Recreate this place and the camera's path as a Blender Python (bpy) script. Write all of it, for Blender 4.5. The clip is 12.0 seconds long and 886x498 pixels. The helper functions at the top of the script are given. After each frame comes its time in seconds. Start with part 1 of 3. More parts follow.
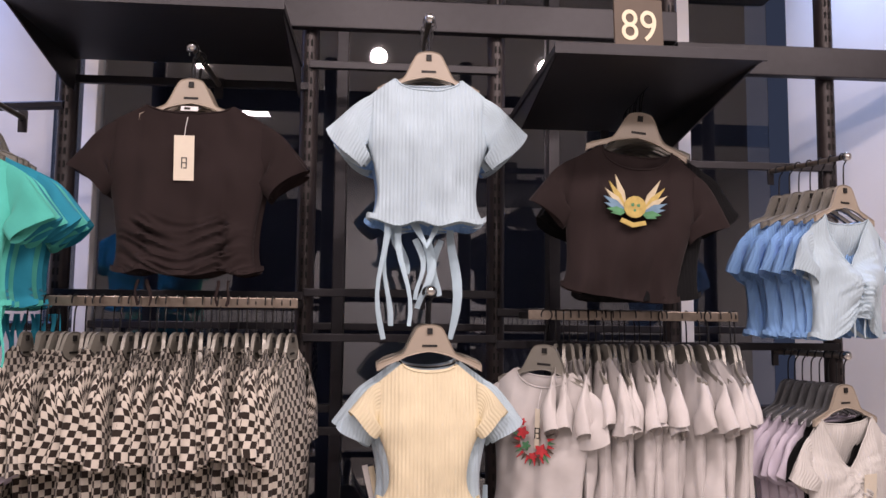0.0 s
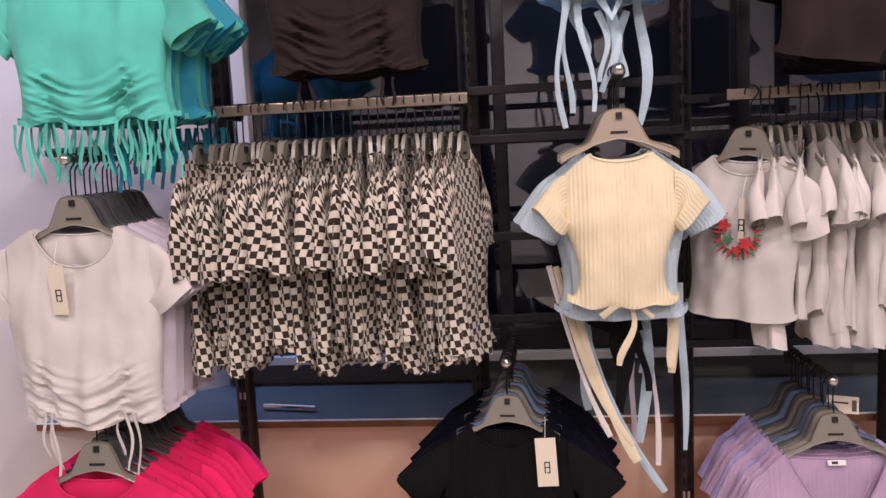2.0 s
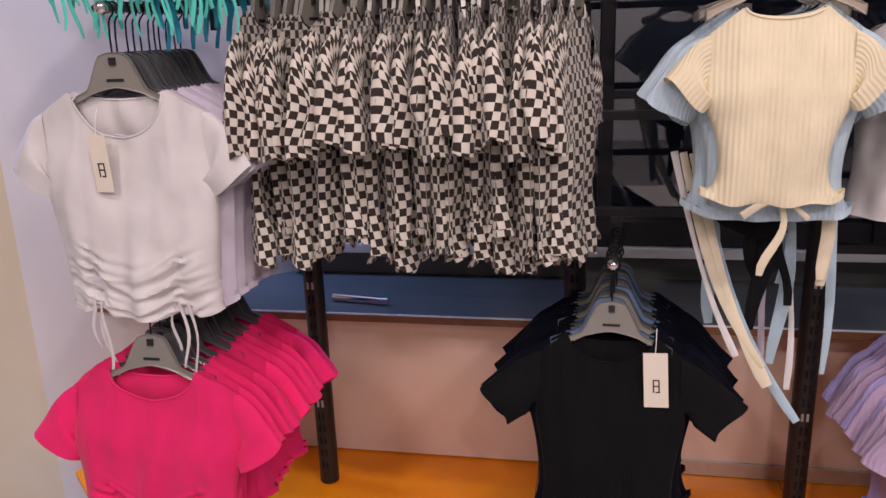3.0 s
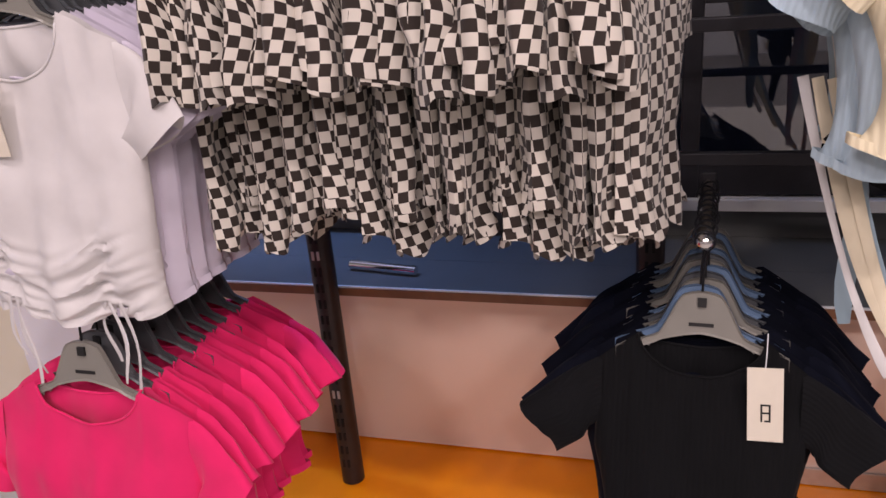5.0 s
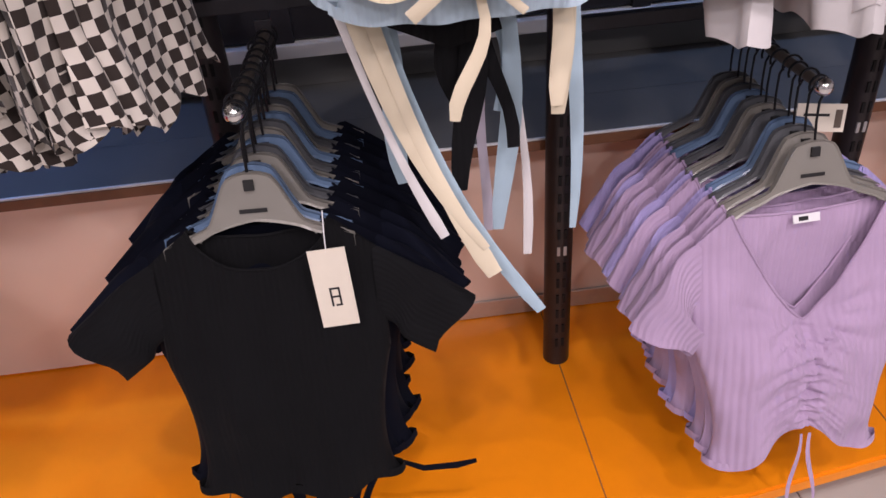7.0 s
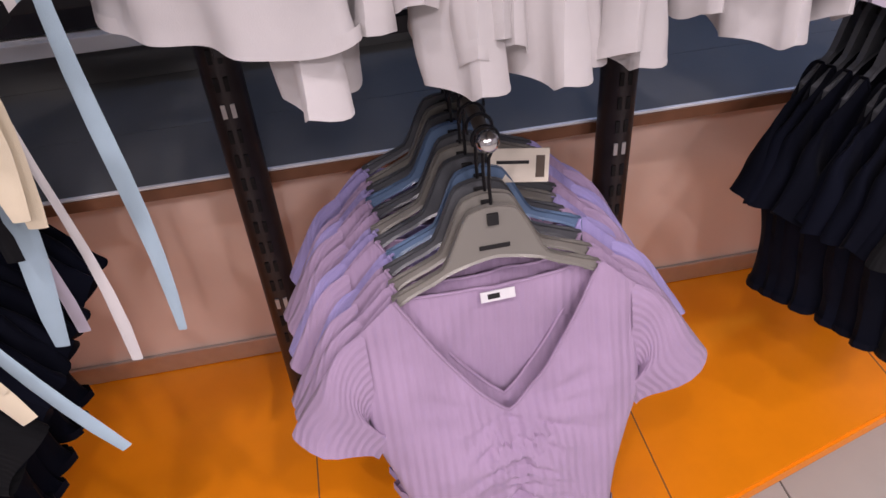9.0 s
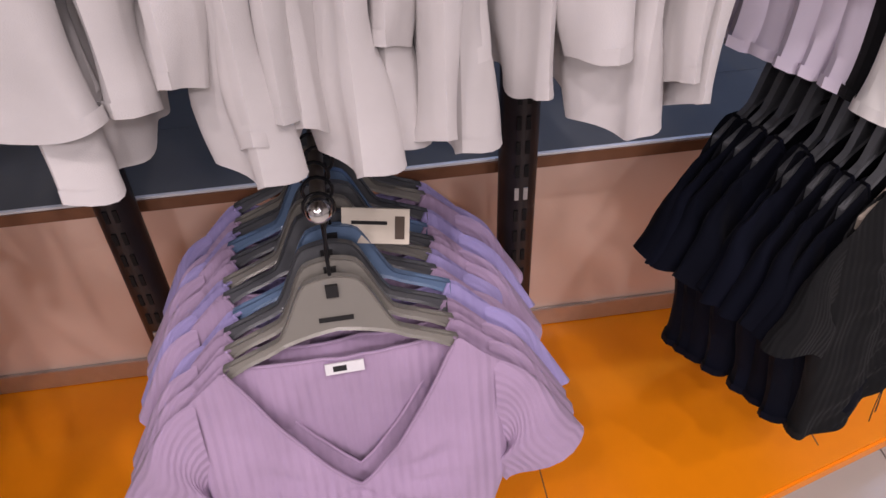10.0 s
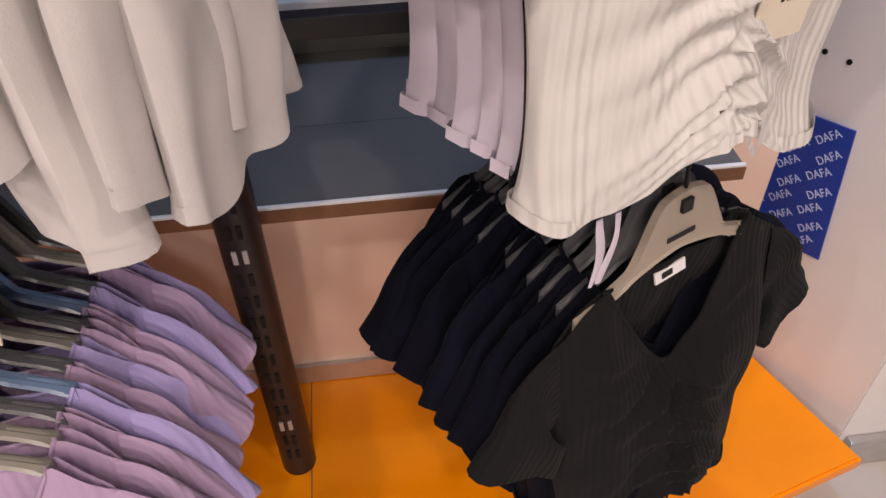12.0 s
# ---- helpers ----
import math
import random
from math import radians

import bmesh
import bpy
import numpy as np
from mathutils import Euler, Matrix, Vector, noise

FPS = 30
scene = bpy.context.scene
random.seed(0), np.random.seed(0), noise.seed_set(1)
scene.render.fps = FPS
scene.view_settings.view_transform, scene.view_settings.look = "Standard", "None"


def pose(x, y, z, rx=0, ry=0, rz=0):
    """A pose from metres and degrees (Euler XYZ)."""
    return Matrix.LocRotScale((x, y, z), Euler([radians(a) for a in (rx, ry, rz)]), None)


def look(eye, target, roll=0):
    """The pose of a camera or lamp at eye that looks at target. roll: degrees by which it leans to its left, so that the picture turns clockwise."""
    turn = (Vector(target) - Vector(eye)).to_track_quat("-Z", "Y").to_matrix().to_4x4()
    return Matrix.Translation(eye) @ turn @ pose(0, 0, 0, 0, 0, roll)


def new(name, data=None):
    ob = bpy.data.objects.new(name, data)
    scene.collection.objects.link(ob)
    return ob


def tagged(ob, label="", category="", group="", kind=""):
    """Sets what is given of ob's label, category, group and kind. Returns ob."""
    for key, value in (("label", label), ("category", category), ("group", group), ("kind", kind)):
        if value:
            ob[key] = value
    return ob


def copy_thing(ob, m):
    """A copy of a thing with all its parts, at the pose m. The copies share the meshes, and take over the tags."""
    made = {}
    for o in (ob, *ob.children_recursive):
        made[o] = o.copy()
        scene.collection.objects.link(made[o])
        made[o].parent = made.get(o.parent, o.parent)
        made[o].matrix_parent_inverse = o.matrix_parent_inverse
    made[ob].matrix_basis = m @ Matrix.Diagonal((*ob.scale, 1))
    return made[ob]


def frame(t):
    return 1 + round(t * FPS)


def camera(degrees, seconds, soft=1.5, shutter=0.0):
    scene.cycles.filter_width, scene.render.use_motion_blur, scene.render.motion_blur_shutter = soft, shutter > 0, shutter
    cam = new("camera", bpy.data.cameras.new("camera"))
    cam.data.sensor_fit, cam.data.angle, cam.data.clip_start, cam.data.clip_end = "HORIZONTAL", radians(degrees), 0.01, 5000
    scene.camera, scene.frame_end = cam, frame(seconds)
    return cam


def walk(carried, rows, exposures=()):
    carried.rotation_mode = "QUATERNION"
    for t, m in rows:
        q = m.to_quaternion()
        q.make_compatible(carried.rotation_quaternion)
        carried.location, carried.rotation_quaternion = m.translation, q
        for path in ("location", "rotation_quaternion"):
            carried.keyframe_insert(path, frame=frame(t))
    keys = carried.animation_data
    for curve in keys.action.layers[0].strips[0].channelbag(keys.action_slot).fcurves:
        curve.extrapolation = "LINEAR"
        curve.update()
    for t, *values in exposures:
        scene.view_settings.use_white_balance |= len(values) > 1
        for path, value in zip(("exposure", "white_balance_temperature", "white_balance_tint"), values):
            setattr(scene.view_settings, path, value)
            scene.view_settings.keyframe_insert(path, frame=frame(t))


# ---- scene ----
cam = camera(60.12, 12.0)
ROWS = [
    (0.0, -0.3046, 0.4722, 1.4392, 94.98, -0.62, -4.59),
    (0.5, -0.3203, 0.4831, 1.4359, 92.33, 0.07, -6.17),
    (1.0, -0.3447, 0.4906, 1.4146, 89.49, 0.92, -4.84),
    (1.5, -0.3838, 0.5181, 1.3853, 85.89, 2.31, -1.64),
    (2.0, -0.3989, 0.619, 1.3525, 82.66, 2.8, 5.51),
    (2.5, -0.3948, 0.7225, 1.329, 77.62, 2.69, 9.42),
    (3.0, -0.4915, 0.8673, 1.3112, 74.17, 1.98, 10.62),
    (5.0, -0.4956, 1.2968, 1.2606, 68.81, 4.53, 15.65),
    (5.5, -0.4512, 1.356, 1.2577, 65.51, 5.14, 9.23),
    (6.0, -0.4177, 1.412, 1.2426, 60.67, 5.78, 1.4),
    (6.5, -0.3787, 1.4523, 1.2187, 56.85, 4.94, -5.02),
    (7.0, -0.2746, 1.5107, 1.2143, 55.22, 3.82, -6.66),
    (7.5, -0.1216, 1.5733, 1.2048, 53.89, 4.07, -7.8),
    (9.5, 0.2393, 1.7926, 1.1992, 48.95, 3.26, -10.72),
    (10.0, 0.3451, 1.8406, 1.2197, 47.94, 1.84, -8.11),
    (10.5, 0.4858, 1.8876, 1.2296, 46.44, 1.0, -4.55),
    (11.0, 0.6067, 1.8873, 1.2232, 45.84, 2.1, -5.56),
    (11.5, 0.6416, 1.8967, 1.203, 46.92, 0.94, -6.46),
    (12.0, 0.6976, 1.9852, 1.1818, 46.62, 0.8, -7.31),
]
walk(cam, [(t, pose(x, y, z, rx, ry, rz)) for t, x, y, z, rx, ry, rz in ROWS], [(0.0, -0.1, 7000, 14), (2.0, -0.1, 7000, 16), (3.0, -0.25, 6700, 14), (5.5, -0.03, 6600, 14), (7.5, 0.05, 6250, 14), (10.5, -0.12, 6550, 12), (12.0, -0.05, 7300, 10)])

# ---- world and lamps ----
world = bpy.data.worlds.new("world")
world.use_nodes = True
world.node_tree.nodes["Background"].inputs[0].default_value = (0.03, 0.04, 0.075, 1)
world.node_tree.nodes["Background"].inputs[1].default_value = 0.9
scene.world = world


def lamp(name, kind, place, target, power, colour, size):
    data = bpy.data.lights.new(name, kind)
    data.energy, data.color = power, colour
    if kind == "AREA":
        data.shape, data.size, data.size_y = "RECTANGLE", size, size / 2
    else:
        data.shadow_soft_size, data.spot_size, data.spot_blend = size, radians(95), 0.6
    ob = new(name, data)
    ob.matrix_world = look(place, target)
    return ob


WARM = (1.0, 0.86, 0.88)
for lx, ly, tx, ty, p in ((-1.5, 0.7, -1.2, 2.3, 50), (-0.35, 0.9, -0.3, 2.4, 62), (0.75, 0.8, 0.5, 2.4, 66), (1.9, 1.0, 1.1, 2.4, 56), (0.2, -0.9, 0.1, 2.2, 60)):
    lamp("ceiling_spot", "SPOT", (lx, ly, 3.08), (tx, ty, 0.9), p, WARM, 0.05)
# unseen area lamps added overhead as soft fill
for lx, ly in ((-1.6, -0.8), (1.4, -0.8), (0, -2.6)):
    lamp("ceiling_panel", "AREA", (lx, ly, 3.15), (lx, ly, 0), 50, (1.0, 0.87, 0.92), 0.6)
# daylight-blue fill added behind the rack, without fittings, at the two ends of the window bay
lamp("blue_strip_light", "AREA", (-1.66, 2.72, 3.12), (-1.86, 2.74, 1.5), 13, (0.22, 0.4, 1.0), 0.2).data.spread = radians(70)
lamp("blue_strip_light", "AREA", (1.15, 2.72, 3.12), (1.3, 2.82, 1.2), 5, (0.35, 0.52, 1.0), 0.2).data.spread = radians(75)


# ---- materials ----
def mat(name, colour, rough=0.6, metal=0.0, var=0.12, scale=30.0, bump=0.0, bscale=200.0, spec=0.4):
    m = bpy.data.materials.new(name)
    m.use_nodes = True
    nt = m.node_tree
    b = nt.nodes["Principled BSDF"]
    b.inputs["Roughness"].default_value, b.inputs["Metallic"].default_value = rough, metal
    b.inputs["Specular IOR Level"].default_value = spec
    tc = nt.nodes.new("ShaderNodeTexCoord")
    n1 = nt.nodes.new("ShaderNodeTexNoise")
    n1.inputs["Scale"].default_value, n1.inputs["Detail"].default_value = scale, 6
    nt.links.new(tc.outputs["Object"], n1.inputs["Vector"])
    n2 = nt.nodes.new("ShaderNodeTexNoise")
    n2.inputs["Scale"].default_value, n2.inputs["Detail"].default_value = scale / 9, 3
    nt.links.new(tc.outputs["Object"], n2.inputs["Vector"])
    add = nt.nodes.new("ShaderNodeMath")
    nt.links.new(n1.outputs["Fac"], add.inputs[0]), nt.links.new(n2.outputs["Fac"], add.inputs[1])
    ramp = nt.nodes.new("ShaderNodeMapRange")
    ramp.inputs[1].default_value, ramp.inputs[2].default_value = 0.6, 1.4
    ramp.inputs[3].default_value, ramp.inputs[4].default_value = 1 - var, 1 + var
    nt.links.new(add.outputs[0], ramp.inputs[0])
    mul = nt.nodes.new("ShaderNodeVectorMath")
    mul.operation = "SCALE"
    mul.inputs[0].default_value = colour
    nt.links.new(ramp.outputs[0], mul.inputs["Scale"])
    nt.links.new(mul.outputs[0], b.inputs["Base Color"])
    if bump:
        n3 = nt.nodes.new("ShaderNodeTexNoise")
        n3.inputs["Scale"].default_value, n3.inputs["Detail"].default_value = bscale, 5
        nt.links.new(tc.outputs["Object"], n3.inputs["Vector"])
        bm_ = nt.nodes.new("ShaderNodeBump")
        bm_.inputs["Strength"].default_value, bm_.inputs["Distance"].default_value = bump, 0.002
        nt.links.new(n3.outputs["Fac"], bm_.inputs["Height"]), nt.links.new(bm_.outputs[0], b.inputs["Normal"])
    return m


def cloth(name, colour, rib=0.0, pitch=0.006, checks=0.0, dark=(0.03, 0.022, 0.018), sheen=0.15, vary=0.1):
    """Knitted or woven cloth on the UV in metres: fine weave, optional ribs or checks; each piece a little different."""
    m = bpy.data.materials.new(name)
    m.use_nodes = True
    nt = m.node_tree
    L = nt.links.new
    b = nt.nodes["Principled BSDF"]
    b.inputs["Roughness"].default_value, b.inputs["Specular IOR Level"].default_value = 0.85, (0.08 if max(colour) < 0.05 else 0.2)
    b.inputs["Sheen Weight"].default_value, b.inputs["Sheen Roughness"].default_value = sheen, 0.5
    uv = nt.nodes.new("ShaderNodeUVMap")
    sep = nt.nodes.new("ShaderNodeSeparateXYZ")
    L(uv.outputs[0], sep.inputs[0])
    tc = nt.nodes.new("ShaderNodeTexCoord")
    info = nt.nodes.new("ShaderNodeObjectInfo")
    n2 = nt.nodes.new("ShaderNodeTexNoise")
    n2.inputs["Scale"].default_value, n2.inputs["Detail"].default_value = 14, 5
    L(tc.outputs["Object"], n2.inputs["Vector"])
    mr = nt.nodes.new("ShaderNodeMapRange")
    mr.inputs[1].default_value, mr.inputs[2].default_value, mr.inputs[3].default_value, mr.inputs[4].default_value = 0.3, 0.7, 0.92, 1.06
    L(n2.outputs["Fac"], mr.inputs[0])
    ob_ = nt.nodes.new("ShaderNodeMapRange")
    ob_.inputs[3].default_value, ob_.inputs[4].default_value = 1 - vary, 1 + vary * 0.6
    L(info.outputs["Random"], ob_.inputs[0])
    mm = nt.nodes.new("ShaderNodeMath")
    mm.operation = "MULTIPLY"
    L(mr.outputs[0], mm.inputs[0]), L(ob_.outputs[0], mm.inputs[1])
    sc = nt.nodes.new("ShaderNodeVectorMath")
    sc.operation = "SCALE"
    L(mm.outputs[0], sc.inputs["Scale"])
    sc.inputs[0].default_value = colour
    height = nt.nodes.new("ShaderNodeTexNoise")
    height.inputs["Scale"].default_value, height.inputs["Detail"].default_value = 900, 2
    L(tc.outputs["Object"], height.inputs["Vector"])
    out_h = height.outputs["Fac"]
    if checks:
        ck = nt.nodes.new("ShaderNodeTexChecker")
        ck.inputs["Scale"].default_value = 1 / checks
        ck.inputs["Color1"].default_value, ck.inputs["Color2"].default_value = (*colour, 1), (*dark, 1)
        L(uv.outputs[0], ck.inputs["Vector"])
        L(ck.outputs["Color"], sc.inputs[0])
    if rib:
        s1 = nt.nodes.new("ShaderNodeMath")
        s1.operation = "MULTIPLY"
        s1.inputs[1].default_value = 2 * math.pi / pitch
        L(sep.outputs["X"], s1.inputs[0])
        s2 = nt.nodes.new("ShaderNodeMath")
        s2.operation = "SINE"
        L(s1.outputs[0], s2.inputs[0])
        s3 = nt.nodes.new("ShaderNodeMath")
        s3.operation = "MULTIPLY_ADD"
        s3.inputs[1].default_value, s3.inputs[2].default_value = 0.9, 0.0
        L(s2.outputs[0], s3.inputs[0])
        s4 = nt.nodes.new("ShaderNodeMath")
        s4.inputs[1].default_value = 0
        L(s3.outputs[0], s4.inputs[0])
        hm = nt.nodes.new("ShaderNodeMath")
        hm.operation = "MULTIPLY_ADD"
        hm.inputs[1].default_value = 0.25
        L(height.outputs["Fac"], hm.inputs[0]), L(s4.outputs[0], hm.inputs[2])
        out_h = hm.outputs[0]
    bp = nt.nodes.new("ShaderNodeBump")
    bp.inputs["Strength"].default_value = 0.25 + rib * 0.35
    bp.inputs["Distance"].default_value = 0.0008 + 0.0016 * rib
    L(out_h, bp.inputs["Height"]), L(bp.outputs[0], b.inputs["Normal"])
    L(sc.outputs[0], b.inputs["Base Color"])
    return m


M_ORANGE = mat("orange_platform_paint", (0.95, 0.285, 0.003), 0.34, 0, 0.07, 12, 0.1, 60)
M_TILE = mat("floor_tile", (0.5, 0.47, 0.42), 0.35, 0, 0.08, 8, 0.05, 80)
M_GROUT = mat("grout", (0.16, 0.15, 0.14), 0.9, 0, 0.2, 60)
M_BLACK = mat("black_powder_coat", (0.024, 0.023, 0.027), 0.42, 0.3, 0.2, 40, 0.12, 700)
M_POST = mat("brown_black_post", (0.03, 0.024, 0.024), 0.4, 0.3, 0.25, 30, 0.12, 600)
# slot light and shade painted in: pale for lit slots, near-black for shaded
M_SLOT_LIT = mat("slot_inside", (0.5, 0.48, 0.46), 0.5, 0.3, 0.3, 60)
M_SLOT_SHADE = mat("slot_dark", (0.004, 0.004, 0.004), 0.8)
M_CHROME = mat("chrome", (0.75, 0.74, 0.72), 0.12, 1.0, 0.05, 40)
M_BRASS = mat("worn_rail_metal", (0.33, 0.28, 0.23), 0.3, 0.9, 0.3, 50)
M_WHITE = mat("white_wall_paint", (0.74, 0.73, 0.72), 0.55, 0, 0.05, 6, 0.15, 180)
# orange-pink of the floor reflection is mixed into the panel's base colour
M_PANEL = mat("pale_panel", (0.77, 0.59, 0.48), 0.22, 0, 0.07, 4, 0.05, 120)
M_LEDGE = mat("grey_ledge", (0.115, 0.118, 0.112), 0.5, 0, 0.18, 5, 0.1, 90)
M_EDGE = mat("brown_ledge_edge", (0.2, 0.09, 0.045), 0.5, 0, 0.25, 30)
M_ALU = mat("aluminium_skirting", (0.55, 0.55, 0.54), 0.35, 0.8, 0.12, 40)
M_SILL = mat("white_sill", (0.8, 0.8, 0.77), 0.4, 0, 0.06, 10)
M_NAVY = mat("night_outside", (0.03, 0.035, 0.06), 0.7, 0, 0.4, 2)
M_CREAMWALL = mat("cream_wall_paint", (0.74, 0.66, 0.5), 0.55, 0, 0.05, 6, 0.15, 180)
M_CEIL = mat("ceiling_paint", (0.6, 0.6, 0.6), 0.8, 0, 0.05, 5)
M_HANG = mat("grey_hanger_plastic", (0.24, 0.23, 0.2), 0.3, 0.1, 0.06, 20)
M_HANG_BEIGE = mat("beige_hanger_plastic", (0.36, 0.31, 0.25), 0.36, 0, 0.06, 20)
M_HANG_DARK = mat("dark_hanger_plastic", (0.1, 0.105, 0.11), 0.28, 0.1, 0.08, 20)
M_HANG_BLUE = mat("blue_hanger_plastic", (0.13, 0.2, 0.31), 0.25, 0.0, 0.08, 20)
M_WIRE = mat("black_wire", (0.02, 0.02, 0.022), 0.3, 0.7, 0.2, 40)
M_TAG = mat("cream_card_tag", (0.72, 0.66, 0.54), 0.7, 0, 0.04, 60)
M_INK = mat("black_ink", (0.012, 0.012, 0.012), 0.6)
M_LABEL = mat("white_woven_label", (0.8, 0.8, 0.8), 0.8, 0, 0.05, 100)
M_SIGN = mat("dark_sign_card", (0.1, 0.075, 0.055), 0.6, 0, 0.1, 30)
M_SIGNTXT = mat("sign_cream", (0.75, 0.68, 0.5), 0.6)
M_POSTER = mat("blue_poster", (0.012, 0.05, 0.33), 0.35, 0, 0.1, 6)
M_POSTERTXT = mat("poster_print", (0.5, 0.6, 0.85), 0.4)
M_SIGNBASE = mat("clear_sign_foot", (0.8, 0.75, 0.65), 0.2)
M_GLASS = bpy.data.materials.new("window_glass")
M_GLASS.use_nodes = True
_g = M_GLASS.node_tree.nodes["Principled BSDF"]
_g.inputs["Base Color"].default_value = (0.8, 0.85, 0.9, 1)
_g.inputs["Roughness"].default_value, _g.inputs["Transmission Weight"].default_value, _g.inputs["IOR"].default_value = 0.02, 1.0, 1.95
C_TEAL = cloth("teal_jersey", (0.09, 0.56, 0.47), vary=0.2)
C_TEAL2 = cloth("teal_blue_jersey", (0.02, 0.28, 0.4), vary=0.2)
C_WHITE = cloth("white_jersey", (0.62, 0.6, 0.585), vary=0.08)
C_WHITERIB = cloth("white_rib_knit", (0.66, 0.65, 0.62), rib=0.55, pitch=0.0085)
C_LAVWHITE = cloth("pale_lavender_jersey", (0.62, 0.57, 0.66), vary=0.08)
C_PINK = cloth("hot_pink_jersey", (0.8, 0.02, 0.14), vary=0.12)
C_BROWN = cloth("black_brown_jersey", (0.024, 0.017, 0.017), sheen=0.05)
C_BLUE = cloth("light_blue_rib", (0.44, 0.56, 0.63), rib=0.4, pitch=0.0085)
C_SKY = cloth("sky_blue_rib", (0.22, 0.42, 0.74), rib=0.6, pitch=0.0085)
C_CREAM = cloth("cream_rib", (0.74, 0.66, 0.46), rib=0.4, pitch=0.0085)
C_BLACK = cloth("black_jersey", (0.007, 0.0072, 0.008), rib=0.12, pitch=0.008, sheen=0.02, vary=0.2)
C_NAVY = cloth("navy_jersey", (0.0035, 0.0045, 0.010), sheen=0.02, vary=0.3)
C_BLACKRIB = cloth("charcoal_rib", (0.011, 0.0115, 0.012), rib=0.35, pitch=0.0085, sheen=0.03)
C_LILAC = cloth("lilac_rib", (0.45, 0.33, 0.48), rib=0.42, pitch=0.011, vary=0.06)
C_LILACB = cloth("blue_lilac_rib", (0.38, 0.33, 0.6), rib=0.42, pitch=0.011)
C_CHECK = cloth("checkerboard_print", (0.62, 0.575, 0.5), checks=0.015, vary=0.05)
T_CREAM = cloth("cream_tie_jersey", (0.7, 0.62, 0.45))
T_BLUE = cloth("light_blue_tie_jersey", (0.42, 0.56, 0.64))
T_WHITE = cloth("white_tie_jersey", (0.7, 0.68, 0.66))
P_RED = mat("print_red", (0.6, 0.05, 0.06), 0.7, 0, 0.3, 80)
P_GREEN = mat("print_green", (0.08, 0.25, 0.12), 0.7, 0, 0.3, 80)
P_YELLOW = mat("print_yellow", (0.5, 0.38, 0.12), 0.7, 0, 0.3, 80)
P_CREAM = mat("print_cream", (0.55, 0.48, 0.33), 0.7, 0, 0.2, 80)
P_BLUE = mat("print_blue", (0.15, 0.26, 0.36), 0.7, 0, 0.3, 80)


# ---- mesh helpers ----
def mesh_of(name, bm, material, smooth=True):
    me = bpy.data.meshes.new(name)
    bm.normal_update()
    bm.to_mesh(me)
    bm.free()
    me.materials.append(material)
    if smooth:
        me.shade_smooth()
        me.set_sharp_from_angle(angle=1.05)
    return me


def part(name, bm, material, parent=None, label="", smooth=False):
    ob = new(name, mesh_of(name, bm, material, smooth))
    if parent:
        ob.parent = parent
    if label:
        ob["label"] = label
    return ob


def box(bm, lo, hi, bevel=0.0):
    c = [(a + b) / 2 for a, b in zip(lo, hi)]
    s = [b - a for a, b in zip(lo, hi)]
    r = bmesh.ops.create_cube(bm, size=1, matrix=Matrix.Translation(c) @ Matrix.Diagonal((*s, 1)))
    if bevel:
        es = list({e for v in r["verts"] for e in v.link_edges})
        bmesh.ops.bevel(bm, geom=es, offset=bevel, segments=2, affect="EDGES", profile=0.6)
    return bm


def boxed(lo, hi, bevel=0.0):
    return box(bmesh.new(), lo, hi, bevel)


def prism(points, z0, z1, bevel=0.0):
    bm = bmesh.new()
    f = bm.faces.new([bm.verts.new((x, y, z0)) for x, y in points])
    r = bmesh.ops.extrude_face_region(bm, geom=[f])
    for v in r["geom"]:
        if isinstance(v, bmesh.types.BMVert):
            v.co.z = z1
    bmesh.ops.recalc_face_normals(bm, faces=bm.faces)
    if bevel:
        es = [e for e in bm.edges if all(abs(v.co.z - z1) < 1e-5 for v in e.verts)]
        bmesh.ops.bevel(bm, geom=es, offset=bevel, segments=2, affect="EDGES")
    return bm


def tube(pts, radii, sides=8, flat=1.0, bm=None):
    """A tube along pts; flat squeezes it across."""
    bm = bm or bmesh.new()
    pts = [Vector(p) for p in pts]
    rings = []
    for i, p in enumerate(pts):
        d = (pts[min(i + 1, len(pts) - 1)] - pts[max(i - 1, 0)]).normalized()
        ref = Vector((0, 1, 0)) if abs(d.y) < 0.9 else Vector((1, 0, 0))
        a = d.cross(ref).normalized()
        b = d.cross(a)
        r = radii[i] if isinstance(radii, (list, tuple)) else radii
        rings.append([bm.verts.new(p + a * (r * math.cos(k * 2 * math.pi / sides)) + b * (r * flat * math.sin(k * 2 * math.pi / sides))) for k in range(sides)])
    for q, w in zip(rings, rings[1:]):
        for k in range(sides):
            bm.faces.new((q[k], q[(k + 1) % sides], w[(k + 1) % sides], w[k]))
    bm.faces.new(rings[0][::-1]), bm.faces.new(rings[-1])
    return bm


def wall_line(name, p, q, z0, z1, thick, material, label="", side=1):
    """A wall from p to q on the plan, with its thickness laid off on the far side."""
    d = Vector((q[0] - p[0], q[1] - p[1], 0)).normalized()
    n = Vector((-d.y, d.x, 0)) * thick * side
    ob = part(name, prism([p, q, (q[0] + n.x, q[1] + n.y), (p[0] + n.x, p[1] + n.y)], z0, z1), material)
    return tagged(ob, label, "wall", kind="structure")


